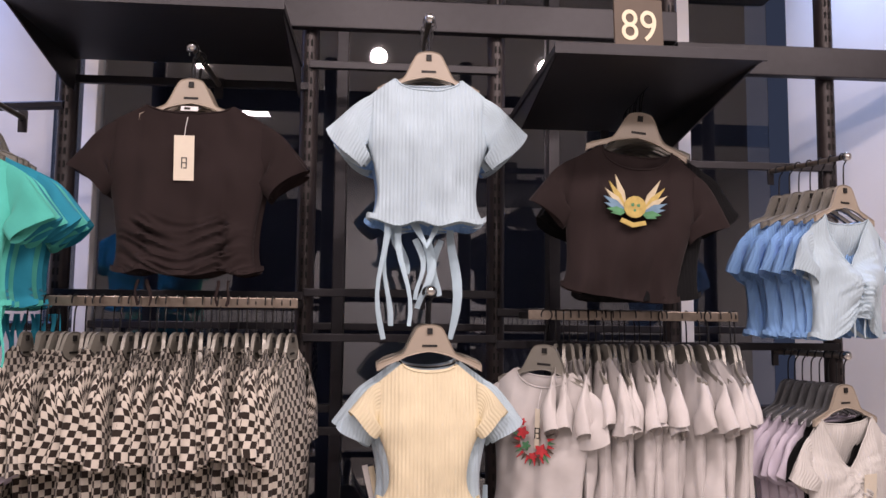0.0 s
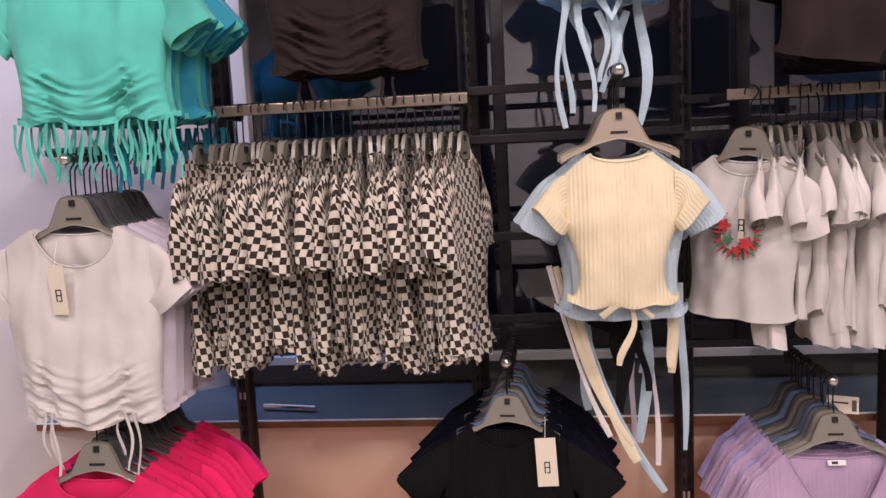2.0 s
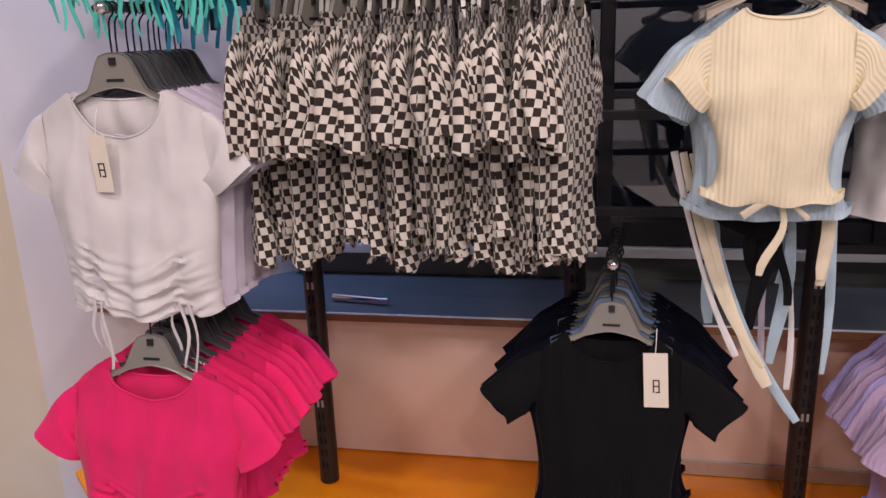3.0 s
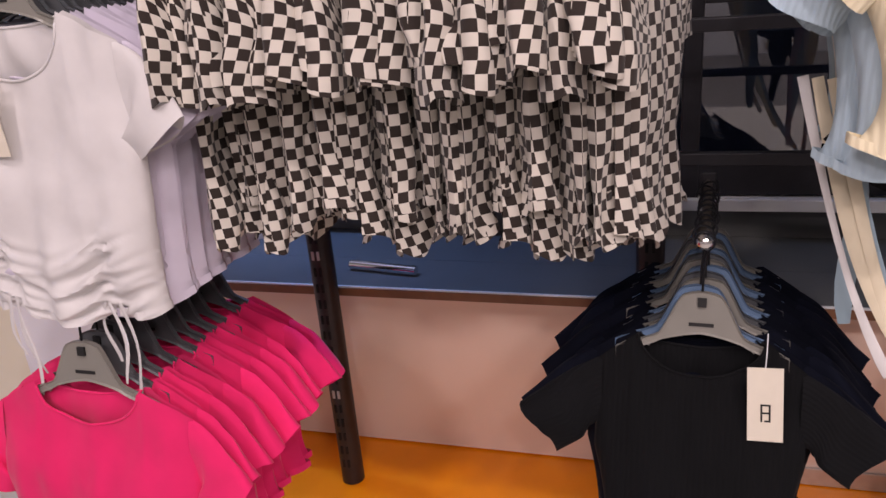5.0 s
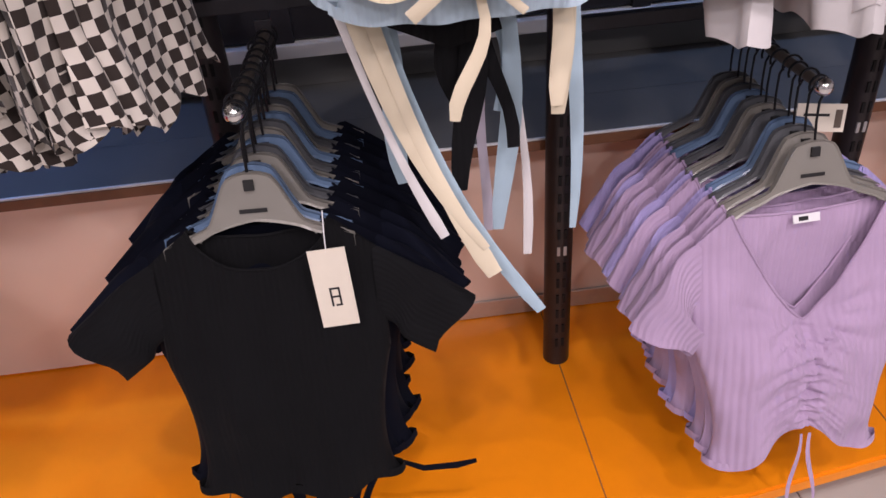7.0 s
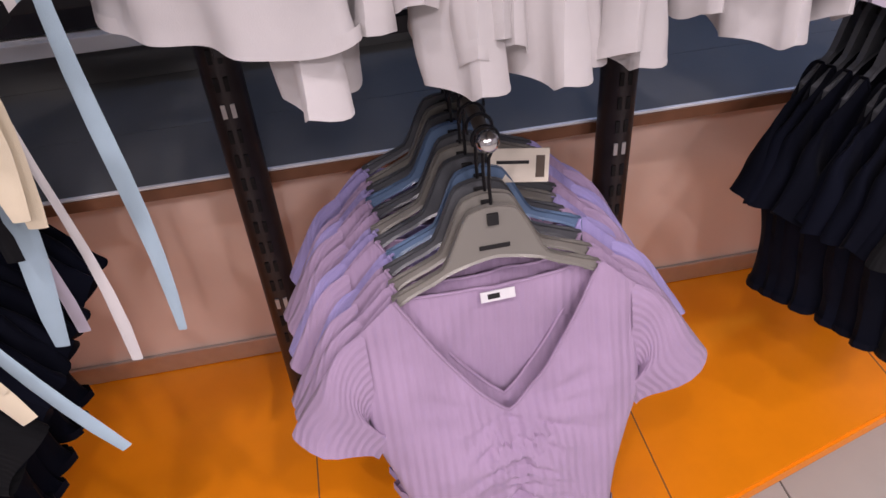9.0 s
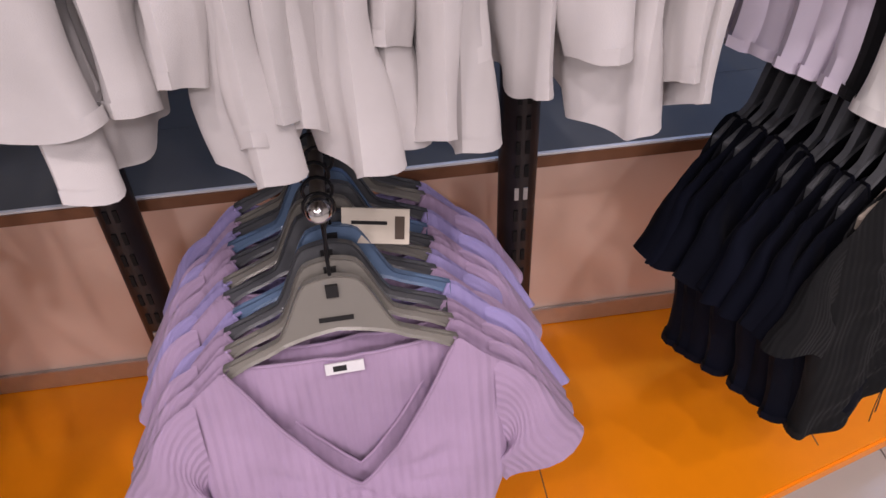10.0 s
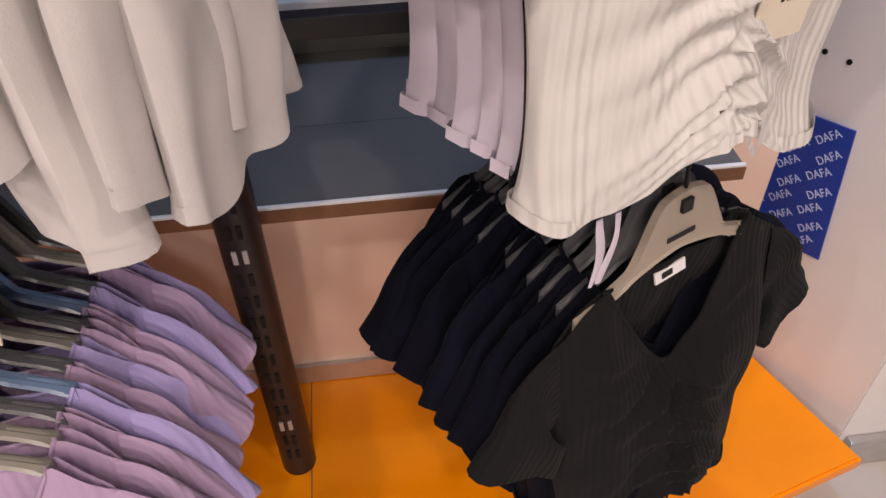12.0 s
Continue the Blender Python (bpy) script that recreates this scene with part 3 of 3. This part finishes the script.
def ribbon(pts, width, material, parent, name="tie", label=""):
    """A flat cloth band along a hanging line."""
    a = sum(abs(v) for p in pts[:2] for v in p) * 60
    n_ = len(pts)
    bm = tube(pts, [width * (0.82 + 0.22 * math.sin(a + 5.5 * i / n_)) * (1 if i < n_ - 1 else 0.8) for i in range(n_)], 8, 0.16)
    uv_ = bm.loops.layers.uv.new("UVMap")
    for f in bm.faces:
        for lp in f.loops:
            lp[uv_].uv = (lp.vert.co.x, lp.vert.co.z)
    return part(name, bm, material, parent, label, True)


def hanging(x, y, z, length, seed, sway=0.02, n=9):
    rg = random.Random(seed)
    a, b = rg.uniform(-1, 1), rg.uniform(-1, 1)
    return [(x + sway * (a * q + 0.4 * math.sin(5 * q + b * 3)), y + sway * 0.5 * b * q, z - length * q) for q in [i / (n - 1) for i in range(n)]]


def swing_tag(parent, place, tall=0.105, wide=0.046):
    t = part("swing_tag", boxed((-wide / 2, -0.0006, -tall), (wide / 2, 0.0006, 0), 0.0), M_TAG, parent, "cream card price tag with black mark")
    t.matrix_local = place
    part("tag_string", tube([(0, 0, -0.004), (0.002, 0.002, 0.02), (0.004, 0.012, 0.045)], 0.0008, 5), M_LABEL, t)
    z = -tall * 0.62
    bm = bmesh.new()
    for lo, hi in (((-0.006, z - 0.012), (-0.0035, z + 0.014)), ((-0.006, z + 0.0115), (0.007, z + 0.014)), ((-0.0035, z), (0.006, z + 0.0025)), ((0.0045, z - 0.012), (0.007, z)), ((-0.001, z - 0.012), (0.007, z - 0.0095)), ((0.0045, z), (0.007, z + 0.0115))):
        box(bm, (lo[0], -0.0011, lo[1]), (hi[0], -0.0006, hi[1]))
    part("tag_mark", bm, M_INK, t)
    return t


def neck_label(parent, z=-0.03, y=0.012):
    l = part("neck_label", boxed((-0.02, -0.001, -0.006), (0.02, 0.001, 0.006)), M_LABEL, parent, "white woven neck label")
    l.matrix_local = pose(0, y, z, -12, 0, 2)
    part("label_mark", boxed((-0.012, -0.0016, -0.003), (0.002, -0.001, 0.003)), M_INK, l)


def arm(x, y, z, rz, length, label="black steel face-out arm with chrome ball end"):
    """A face-out arm whose tip is at x, y, z and which runs back to its crossbar."""
    root = new("rack_arm")
    root.matrix_world = pose(x, y, z, 0, 0, rz)
    tagged(root, label, "rack arm", "face-out arms")
    part("bar", tube([(0, 0.004, 0), (0, length, 0)], 0.0075, 10), M_BRASS, root, smooth=True)
    bm = bmesh.new()
    bmesh.ops.create_uvsphere(bm, u_segments=16, v_segments=10, radius=0.0125)
    part("ball_end", bm, M_CHROME, root, "chrome ball", True)
    part("mount", boxed((-0.012, length - 0.006, -0.04), (0.012, length, 0.02), 0.002), M_BLACK, root)
    return root


def thing(name, mesh, m, label, group=""):
    ob = new(name, mesh[0])
    ob.matrix_world = m
    for me_ in mesh[1:]:
        new(me_.name.split(".")[0], me_).parent = ob
    return tagged(ob, label, "top", group)


DROP = 0.172


def stack(x, y, z, rz, n, step, meshes, label, group, hangers=("grey",), length=0.3, seed=0, jitter=3.0, front_gap=0.012, name="crop_top", tilt=0.0, drop=DROP, lean=0.0):
    """A run of tops on hangers along a face-out arm; the first in the list faces the shop. Returns the front top."""
    arm(x, y, z, rz, length)
    rg = random.Random(seed)
    base = pose(x, y, z, 0, 0, rz)
    first = None
    for i in range(n):
        j = 0 if i == 0 else 1
        m = base @ pose(rg.uniform(-1, 1) * 0.004 * j, front_gap + i * step, 0.010, -lean * (1 - 0.6 * i / n), tilt * (i == 0) + rg.uniform(-1, 1) * 1.5 * j, rg.uniform(-1, 1) * jitter * j)
        hang(hangers[0] if i == 0 or len(hangers) == 1 else hangers[1 + i % (len(hangers) - 1)], m)
        top = thing(name, meshes[0] if i == 0 else meshes[1 + (i - 1) % (len(meshes) - 1)], m @ pose(0, 0, -drop), label if i == 0 else label.replace(" facing the shop", ""), group)
        first = first or top
    return first


# teal fringed tops, upper left
me = [top_mesh("teal_top", C_TEAL if s < 2 else C_TEAL2, 0.175, 0.385, 0.085, 0.06, slv=0.15, sw=0.066, ruche="two", seed=s, droop=54, fine=s == 0) for s in range(3)]
t = stack(-1.27, 2.15, 1.955, 0, 9, 0.03, me, "teal jersey crop top with fringed hem facing the shop", "teal tops", ("grey",), 0.42, 1)
for k in range(38):
    ribbon(hanging(-0.172 + k * 0.0093, -0.025 + 0.016 * (k % 4), -0.345, 0.07 + 0.07 * ((k * 7) % 5) / 5, k, 0.014), 0.0042, C_TEAL, t, "fringe")
for k in range(22):
    ribbon(hanging(0.0 + k * 0.008, 0.05 + 0.011 * k, -0.36, 0.1 + 0.05 * ((k * 3) % 4) / 4, k + 40, 0.012), 0.006, C_TEAL2, t, "fringe")
# white ruched tops
me = [top_mesh("white_top", C_WHITE if s == 0 else C_LAVWHITE, 0.172, 0.455, 0.09, 0.085, slv=0.135, sw=0.072, ruche="two", seed=10 + s, waist=0.95, droop=58, hem=0.93, fine=s == 0) for s in range(3)]
t = stack(-1.325, 2.12, 1.372, 0, 11, 0.024, me, "white jersey crop top with two gathered seams facing the shop", "white gathered tops", ("grey", "dark"), 0.42, 2, drop=0.15)
swing_tag(t, pose(-0.03, -0.04, -0.075, 3, 0, 0), 0.105, 0.034)
neck_label(t)
for k, xx in enumerate((-0.1, -0.085, -0.07, 0.075, 0.09, 0.105)):
    ribbon(hanging(xx, -0.035, -0.39, 0.1 + 0.03 * (k % 3), k + 5, 0.02), 0.0035, C_WHITE, t, "drawstring")
# hot pink tops
me = [top_mesh("pink_top", C_PINK, 0.178, 0.37, 0.092, 0.062, slv=0.14, sw=0.068, ruche="two", seed=20 + s, droop=54, fine=s == 0) for s in range(4)]
t = stack(-1.31, 2.10, 0.85, 0, 10, 0.034, me, "hot pink jersey crop top on a hanger facing the shop", "pink tops", ("grey", "dark"), 0.42, 3, drop=0.152, lean=8.0)
neck_label(t)
for k, xx in enumerate((-0.09, 0.09, 0.2, 0.21)):
    ribbon(hanging(xx, 0.01 + 0.05 * k, -0.34, 0.08, k + 15, 0.015), 0.004, C_PINK, t, "drawstring")
# black-brown gathered tee, upper
me = [top_mesh("brown_black_tee", C_BROWN, 0.182, 0.44, 0.1, 0.022, slv=0.155, sw=0.074, ruche="two", seed=30 + s, droop=52, hem=0.94, fine=s == 0) for s in range(2)]
t = stack(-0.768, 2.30, 2.075, 0, 4, 0.03, me, "black-brown gathered jersey tee with price tag facing the shop", "black-brown tees", ("beige",), 0.31, 4, drop=0.15)
swing_tag(t, pose(0.0, -0.048, -0.085, 4, 0, 0))
neck_label(t, -0.012, -0.012)
for k, xx in enumerate((-0.1, -0.075, 0.08, 0.11)):
    ribbon(hanging(xx, -0.02, -0.42, 0.06, k + 25, 0.01), 0.004, C_BROWN, t, "drawstring")
# light blue ribbed tie tops, upper
me = [top_mesh("light_blue_top", C_BLUE if s < 2 else C_SKY, 0.137, 0.37, 0.075, 0.03, slv=0.14, sw=0.062, seed=40 + s, hemwave=0.005, waist=0.82, wave=0.006, droop=44 + 4 * s, flare=1.2, fine=s == 0) for s in range(4)]
t = stack(-0.205, 2.19, 2.125, 0, 6, 0.03, me, "light blue ribbed crop top with hem ties facing the shop", "light blue tops", ("beige", "grey"), 0.42, 5, drop=0.15)
ribbon([(-0.03, 0.02, -0.33), (0.0, -0.01, -0.39), (0.03, 0.02, -0.33)], 0.012, T_BLUE, t)
for k, (xx, ln) in enumerate(((-0.10, 0.27), (-0.08, 0.24), (-0.055, 0.24), (-0.02, 0.14), (0.01, 0.16), (0.028, 0.13), (0.07, 0.27), (-0.06, 0.12))):
    ribbon(hanging(xx, 0.0 + 0.01 * k, -0.33 if k not in (3, 4, 5) else -0.37, ln, k + 35, 0.03), 0.0075 if k < 4 else 0.011, T_BLUE, t)
# cream ribbed tops, middle, with long ties
mc = top_mesh("cream_top", C_CREAM, 0.116, 0.345, 0.06, 0.02, slv=0.1, sw=0.055, seed=50, waist=0.74, wave=0.004, hemwave=0.003, droop=50, fine=True)
mb = [top_mesh("mixed_rib_top", c, 0.13, 0.38, 0.07, 0.03, slv=0.135, sw=0.056, seed=51 + i, waist=0.84, wave=0.007, droop=54) for i, c in enumerate((C_BLUE, C_BLUE, C_BLACK, C_WHITERIB))]
t = stack(-0.195, 2.19, 1.495, 0, 7, 0.034, [mc] + mb, "cream ribbed crop top with long ties facing the shop", "ribbed tie tops", ("beige", "grey"), 0.42, 6)
ribbon([(-0.045, -0.02, -0.335), (-0.02, -0.024, -0.315), (0.0, -0.026, -0.306), (0.03, -0.022, -0.312), (0.06, -0.016, -0.34)], 0.007, T_CREAM, t)
# hanging ties: x, y, start, length, half width, cloth, sway
TIES = ((0.015, -0.015, -0.31, 0.13, 0.0075, T_CREAM, 0.03), (0.1, 0.05, -0.3, 0.165, 0.011, T_CREAM, 0.015), (0.118, 0.06, -0.31, 0.17, 0.009, T_CREAM, 0.012),
        (0.152, 0.15, -0.3, 0.39, 0.0085, T_BLUE, 0.012), (0.07, 0.12, -0.36, 0.30, 0.0125, T_BLUE, 0.016), (0.06, 0.13, -0.34, 0.16, 0.012, T_BLUE, 0.02),
        (0.02, 0.09, -0.34, 0.24, 0.016, C_BLACK, 0.02), (0.035, 0.1, -0.34, 0.19, 0.012, C_BLACK, 0.025), (0.002, 0.09, -0.36, 0.13, 0.014, C_BLACK, 0.02),
        (0.08, 0.16, -0.34, 0.39, 0.007, T_WHITE, 0.016), (0.055, 0.17, -0.34, 0.36, 0.01, C_LAVWHITE, 0.02), (-0.075, 0.14, -0.34, 0.25, 0.013, T_BLUE, 0.02))
for k, (xx, yy, z0, ln, w_, c, sw_) in enumerate(TIES):
    ribbon(hanging(xx, yy, z0, ln, k + 45, sw_), w_, c, t)
# knotted bow on the blue top and the dark flap of the black one
ribbon([(0.03, 0.1, -0.35), (0.05, 0.095, -0.335), (0.07, 0.09, -0.36), (0.09, 0.095, -0.335), (0.115, 0.1, -0.345)], 0.014, T_BLUE, t, "bow")
ribbon([(-0.1, 0.09, -0.30), (-0.05, 0.085, -0.36), (0.0, 0.085, -0.385), (0.05, 0.09, -0.37)], 0.03, C_BLACK, t, "hem_flap")
# long diagonal ties swept across from one side
for k, (c, dx, dz, end) in enumerate(((T_CREAM, 0.0, 0.0, 0.0), (T_CREAM, -0.02, 0.035, 0.012), (T_BLUE, 0.01, -0.075, 0.05), (T_WHITE, -0.035, 0.05, -0.02))):
    line = []
    for i in range(13):
        q = i / 12
        line.append((-0.108 + dx + 0.14 * q ** 1.05 + end * q * q, 0.12 - 0.08 * q + 0.006 * k, -0.25 + dz * q - 0.42 * q - 0.05 * math.sin(q * 3.1)))
    ribbon(line, 0.0115 - 0.0015 * k, c, t)
# black printed tops, upper
me = [top_mesh("black_print_top", C_BROWN if s == 0 else C_BLACK, 0.15, 0.38, 0.08, 0.05, slv=0.145, sw=0.066, seed=60 + s, droop=58, wave=0.011, hem=0.93, fine=s == 0) for s in range(3)]
t = stack(0.3, 2.17, 1.99, -4, 7, 0.035, me, "washed black tee with winged emblem print facing the shop", "black print tees", ("beige", "grey"), 0.44, 7, tilt=7.0)


def flake(name, pts, material, parent, y=-0.048):
    bm = bmesh.new()
    f = bm.faces.new([bm.verts.new((x, y, z)) for x, z in pts])
    r = bmesh.ops.extrude_face_region(bm, geom=[f])
    for v in r["geom"]:
        if isinstance(v, bmesh.types.BMVert):
            v.co.y += 0.006
    bmesh.ops.recalc_face_normals(bm, faces=bm.faces)
    return part(name, bm, material, parent)


def ring_pts(cx, cz, r, n=14, sx=1.0):
    return [(cx + r * sx * math.cos(2 * math.pi * k / n), cz + r * math.sin(2 * math.pi * k / n)) for k in range(n)]


cz = -0.145
for sd in (-1, 1):
    for k in range(7):
        a = radians(28 + k * 15)
        ln = 0.078 - 0.006 * k
        bx, bz = sd * 0.015, cz - 0.01
        tx, tz = bx + sd * ln * math.sin(a), bz + ln * math.cos(a) + 0.012
        nx, nz = math.cos(a) * 0.008, -math.sin(a) * 0.008
        flake("print_feather", [(bx, bz), ((bx + tx) / 2 + sd * nx, (bz + tz) / 2 + nz), (tx, tz), ((bx + tx) / 2 - sd * nx, (bz + tz) / 2 - nz)], (P_CREAM, P_YELLOW, P_CREAM, P_BLUE, P_BLUE, P_GREEN, P_GREEN)[k], t, -0.044 - 0.0004 * k)
flake("print_disc", ring_pts(0, cz + 0.002, 0.025), P_YELLOW, t, -0.0485)
for ex, ez, er in ((-0.006, 0.006, 0.004), (0.007, 0.006, 0.004), (0, -0.006, 0.003)):
    flake("print_spot", ring_pts(ex, cz + ez, er, 8), P_GREEN, t, -0.0492)
flake("print_band", [(-0.03, cz - 0.035), (0.0, cz - 0.045), (0.03, cz - 0.035), (0.026, cz - 0.026), (0.0, cz - 0.034), (-0.026, cz - 0.026)], P_YELLOW, t, -0.0485)
# sky blue gathered tops, upper right
me = [top_mesh("sky_blue_top", C_BLUE if s == 0 else C_SKY, 0.145, 0.36, 0.09, 0.13, "vee", slv=0.13, sw=0.062, ruche="mid", seed=70 + s, waist=0.86, droop=66, fine=s == 0) for s in range(3)]
t = stack(0.93, 2.40, 1.875, 22, 7, 0.034, me, "pale blue gathered vee-neck crop top facing the shop", "sky blue tops", ("beige", "grey"), 0.25, 8)
for k, xx in enumerate((-0.008, 0.01)):
    ribbon(hanging(xx, -0.035, -0.25, 0.07, k + 55, 0.015), 0.004, C_BLUE, t, "drawstring")
# white ribbed gathered tops, right middle
me = [top_mesh("white_rib_top", C_WHITERIB if s == 0 else (C_BLACK if s == 1 else C_LAVWHITE), 0.14, 0.395, 0.095, 0.13, "vee", slv=0.135, sw=0.062, ruche="mid", seed=80 + s, waist=0.92, droop=64, fine=s == 0) for s in range(8)]
t = stack(0.925, 2.42, 1.345, 20, 8, 0.026, me, "white ribbed gathered vee-neck top facing the shop", "white ribbed tops", ("beige", "dark"), 0.24, 9)
swing_tag(t, pose(0.03, -0.045, -0.14, 4, 0, 0))
ribbon([(0.01, -0.04, -0.26), (0.03, -0.045, -0.32), (0.045, -0.04, -0.34), (0.05, -0.04, -0.32), (0.02, -0.04, -0.26)], 0.0035, C_WHITERIB, t, "drawstring")
for k, xx in enumerate((-0.07, -0.055)):
    ribbon(hanging(xx, -0.02, -0.37, 0.07, k + 65, 0.008), 0.004, C_LAVWHITE, t, "drawstring")
# black tees, low
me = [top_mesh("black_tee", C_BLACK if s == 0 else C_NAVY, 0.147 + 0.008 * (s > 0), 0.425, 0.086, 0.055, slv=0.15, sw=0.06, seed=90 + s, waist=0.86, hemwave=0.007, wave=0.007, droop=38 + 5 * s, fine=s == 0) for s in range(5)]
t = stack(-0.443, 2.345, 0.858, -3, 12, 0.024, me, "black jersey crop tee with price tag facing the shop", "black tees", ("grey", "dark", "blue", "grey"), 0.28, 10, drop=0.152, lean=12.0)
swing_tag(t, pose(0.085, -0.04, -0.025, 4, -3, 0), 0.108, 0.046)
for k in range(8):
    ribbon(hanging(-0.1 + k * 0.028, 0.03 + 0.02 * (k % 4), -0.39, 0.11 + 0.03 * (k % 3), k + 75, 0.025), 0.009, C_NAVY, t, "hem_tie")
ribbon([(0.13, 0.05, -0.41), (0.17, 0.05, -0.43), (0.22, 0.05, -0.43), (0.25, 0.05, -0.425)], 0.006, C_NAVY, t, "hem_tie")
# lilac ribbed tops, low
me = [top_mesh("lilac_top", C_LILAC if s not in (3, 5) else C_LILACB, 0.166, 0.455, 0.118, 0.178, "vee", slv=0.16, sw=0.064, ruche="mid", seed=100 + s, waist=0.82, droop=58 + s, hem=0.86, flare=1.1, fine=s == 0) for s in range(6)]
t = stack(0.296, 2.384, 0.790, 1, 11, 0.0245, me, "lilac ribbed vee-neck crop top with gathered front facing the shop", "lilac tops", ("grey", "dark", "grey", "dark", "blue"), 0.28, 11, lean=13.0)
neck_label(t, -0.026, 0.004)
for k, xx in enumerate((-0.006, 0.012)):
    ribbon(hanging(xx, -0.036, -0.36, 0.13, k + 85, 0.012), 0.0035, C_LILAC, t, "drawstring")
card = part("price_ticket", boxed((-0.035, -0.001, -0.02), (0.035, 0.001, 0.02)), M_TAG)
card.matrix_world = pose(0.345, 2.45, 0.710, -15, 4, -8)
tagged(card, "cream price ticket with barcode among lilac tops", "ticket")
part("print_line", boxed((-0.025, -0.0016, 0.002), (0.012, -0.001, 0.006)), M_INK, card)
part("barcode", boxed((0.02, -0.0016, -0.014), (0.03, -0.001, 0.012)), M_SIGN, card)
# black ribbed tops, low right
me = [top_mesh("black_rib_top", C_BLACKRIB if s == 0 else C_NAVY, 0.148, 0.42, 0.09, 0.14, "vee", slv=0.15, sw=0.062, ruche="mid", seed=110 + s, waist=0.9, droop=60 + s, hem=0.9, fine=s == 0) for s in range(5)]
t = stack(0.962, 2.46, 0.846, 26, 10, 0.021, me, "charcoal ribbed vee-neck top with gathered front facing the shop", "black ribbed tops", ("beige", "dark"), 0.205, 12, drop=0.15, lean=6.0)
neck_label(t, -0.03, 0.004)
for k, xx in enumerate((-0.01, 0.012)):
    ribbon(hanging(xx, -0.036, -0.27, 0.13, k + 95, 0.012), 0.0035, C_BLACKRIB, t, "drawstring")


# hanging bars with side-on tops
def hang_bar(x0, x1, y, z):
    root = new("hanging_bar")
    tagged(root, "worn flat metal hanging bar on two brackets", "hanging bar", "hanging bars")
    part("bar", boxed((x0, y - 0.004, z - 0.012), (x1, y + 0.004, z + 0.012), 0.002), M_BRASS, root)
    for xx in (x0 + 0.02, x1 - 0.02):
        part("bracket", boxed((xx - 0.005, y + 0.005, z - 0.011), (xx + 0.005, 2.62, z + 0.008), 0.002), M_BLACK, root)


hang_bar(-1.145, -0.505, 2.34, 1.465)
me = [top_mesh("checkered_top", C_CHECK, 0.13, 0.45 + 0.009 * s, 0.05, 0.03, slv=0.19 + 0.02 * (s % 4), sw=0.05, droop=80, seed=120 + s, wave=0.016, thick=0.02, waist=0.95, hemwave=0.012, puff=0.005, flare=1.25) for s in range(9)]
rg = random.Random(21)
N = 30
for i in range(N):
    x = -1.125 + i * (0.605 / (N - 1))
    m = pose(x, 2.34 + rg.uniform(-1, 1) * 0.014, 1.478, 0, rg.uniform(-3, 3), 90 + rg.uniform(-15, 15))
    hang("grey", m)
    thing("checkered_top", me[rg.randrange(9)], m @ pose(0, 0, -0.118 + rg.uniform(-1, 1) * 0.006), "black and cream checkerboard top hanging side-on", "checkered tops")
hang_bar(0.068, 0.62, 2.405, 1.444)
me = [top_mesh("white_tee", C_WHITE, 0.1, 0.405 + 0.012 * s, 0.045, 0.03, slv=0.13 + 0.015 * (s % 3), sw=0.05, droop=72, seed=130 + s, wave=0.01, thick=0.022, waist=0.95, hemwave=0.005, flare=1.05) for s in range(8)]
N = 24
for i in range(N):
    x = 0.135 + i * (0.48 / (N - 1))
    m = pose(x, 2.405 + rg.uniform(-1, 1) * 0.022, 1.457, 0, rg.uniform(-2, 2), 90 + rg.uniform(-13, 13) - 9 + 9 * i / N)
    hang("grey", m)
    thing("white_tee", me[rg.randrange(8)], m @ pose(0, 0, -0.118 + rg.uniform(-1, 1) * 0.006), "white jersey tee hanging side-on on a rail", "white tees")
m = pose(0.10, 2.33, 1.457, 0, 3, -32)
hang("grey", m)
t = thing("printed_white_tee", top_mesh("printed_white_tee", C_WHITE, 0.122, 0.39, 0.07, 0.045, slv=0.14, sw=0.058, seed=140, droop=76, fine=True), m @ pose(0, 0, -0.145), "white tee with red flower print turned towards the shop", "white tees")
rq = random.Random(8)
for k in range(20):
    a = radians(150 + k * 12.5)
    r0, r1 = 0.036, 0.052 + rq.uniform(0, 0.008)
    cx, cz = 0.0, -0.17
    flake("print_petal", [(cx + r0 * math.cos(a - 0.1), cz + r0 * math.sin(a - 0.1)), (cx + r1 * math.cos(a), cz + r1 * math.sin(a)), (cx + r0 * math.cos(a + 0.1), cz + r0 * math.sin(a + 0.1))], (P_RED, P_GREEN, P_RED, M_SIGN)[k % 4], t, -0.049)
for fx, fz, fr_, c in ((-0.028, -0.150, 0.016, P_RED), (0.02, -0.187, 0.017, P_RED), (-0.018, -0.18, 0.012, P_GREEN), (0.0, -0.203, 0.011, P_RED), (-0.03, -0.125, 0.009, P_RED)):
    flake("print_flower", [(fx + fr_ * (0.75 + 0.25 * math.cos(5 * b)) * math.cos(b), fz + fr_ * (0.75 + 0.25 * math.cos(5 * b)) * math.sin(b)) for b in [k * 2 * math.pi / 20 for k in range(20)]], c, t, -0.0515)
tg = swing_tag(t, pose(0.008, -0.052, -0.09, 3, 0, 0), 0.095, 0.012)

# ---- floor tiles, last ----
tile_me = mesh_of("tile", boxed((-0.1985, -0.1985, -0.006), (0.1985, 0.1985, 0.0), 0.0015), M_TILE, False)
for i in range(-7, 8):
    for j in range(-3, 7):
        if abs(i) <= 7:
            o = new("tile", tile_me)
            o.matrix_world = pose(0.2 + i * 0.4, 0.1 + j * 0.4, 0.0)
            o.parent = FLOOR
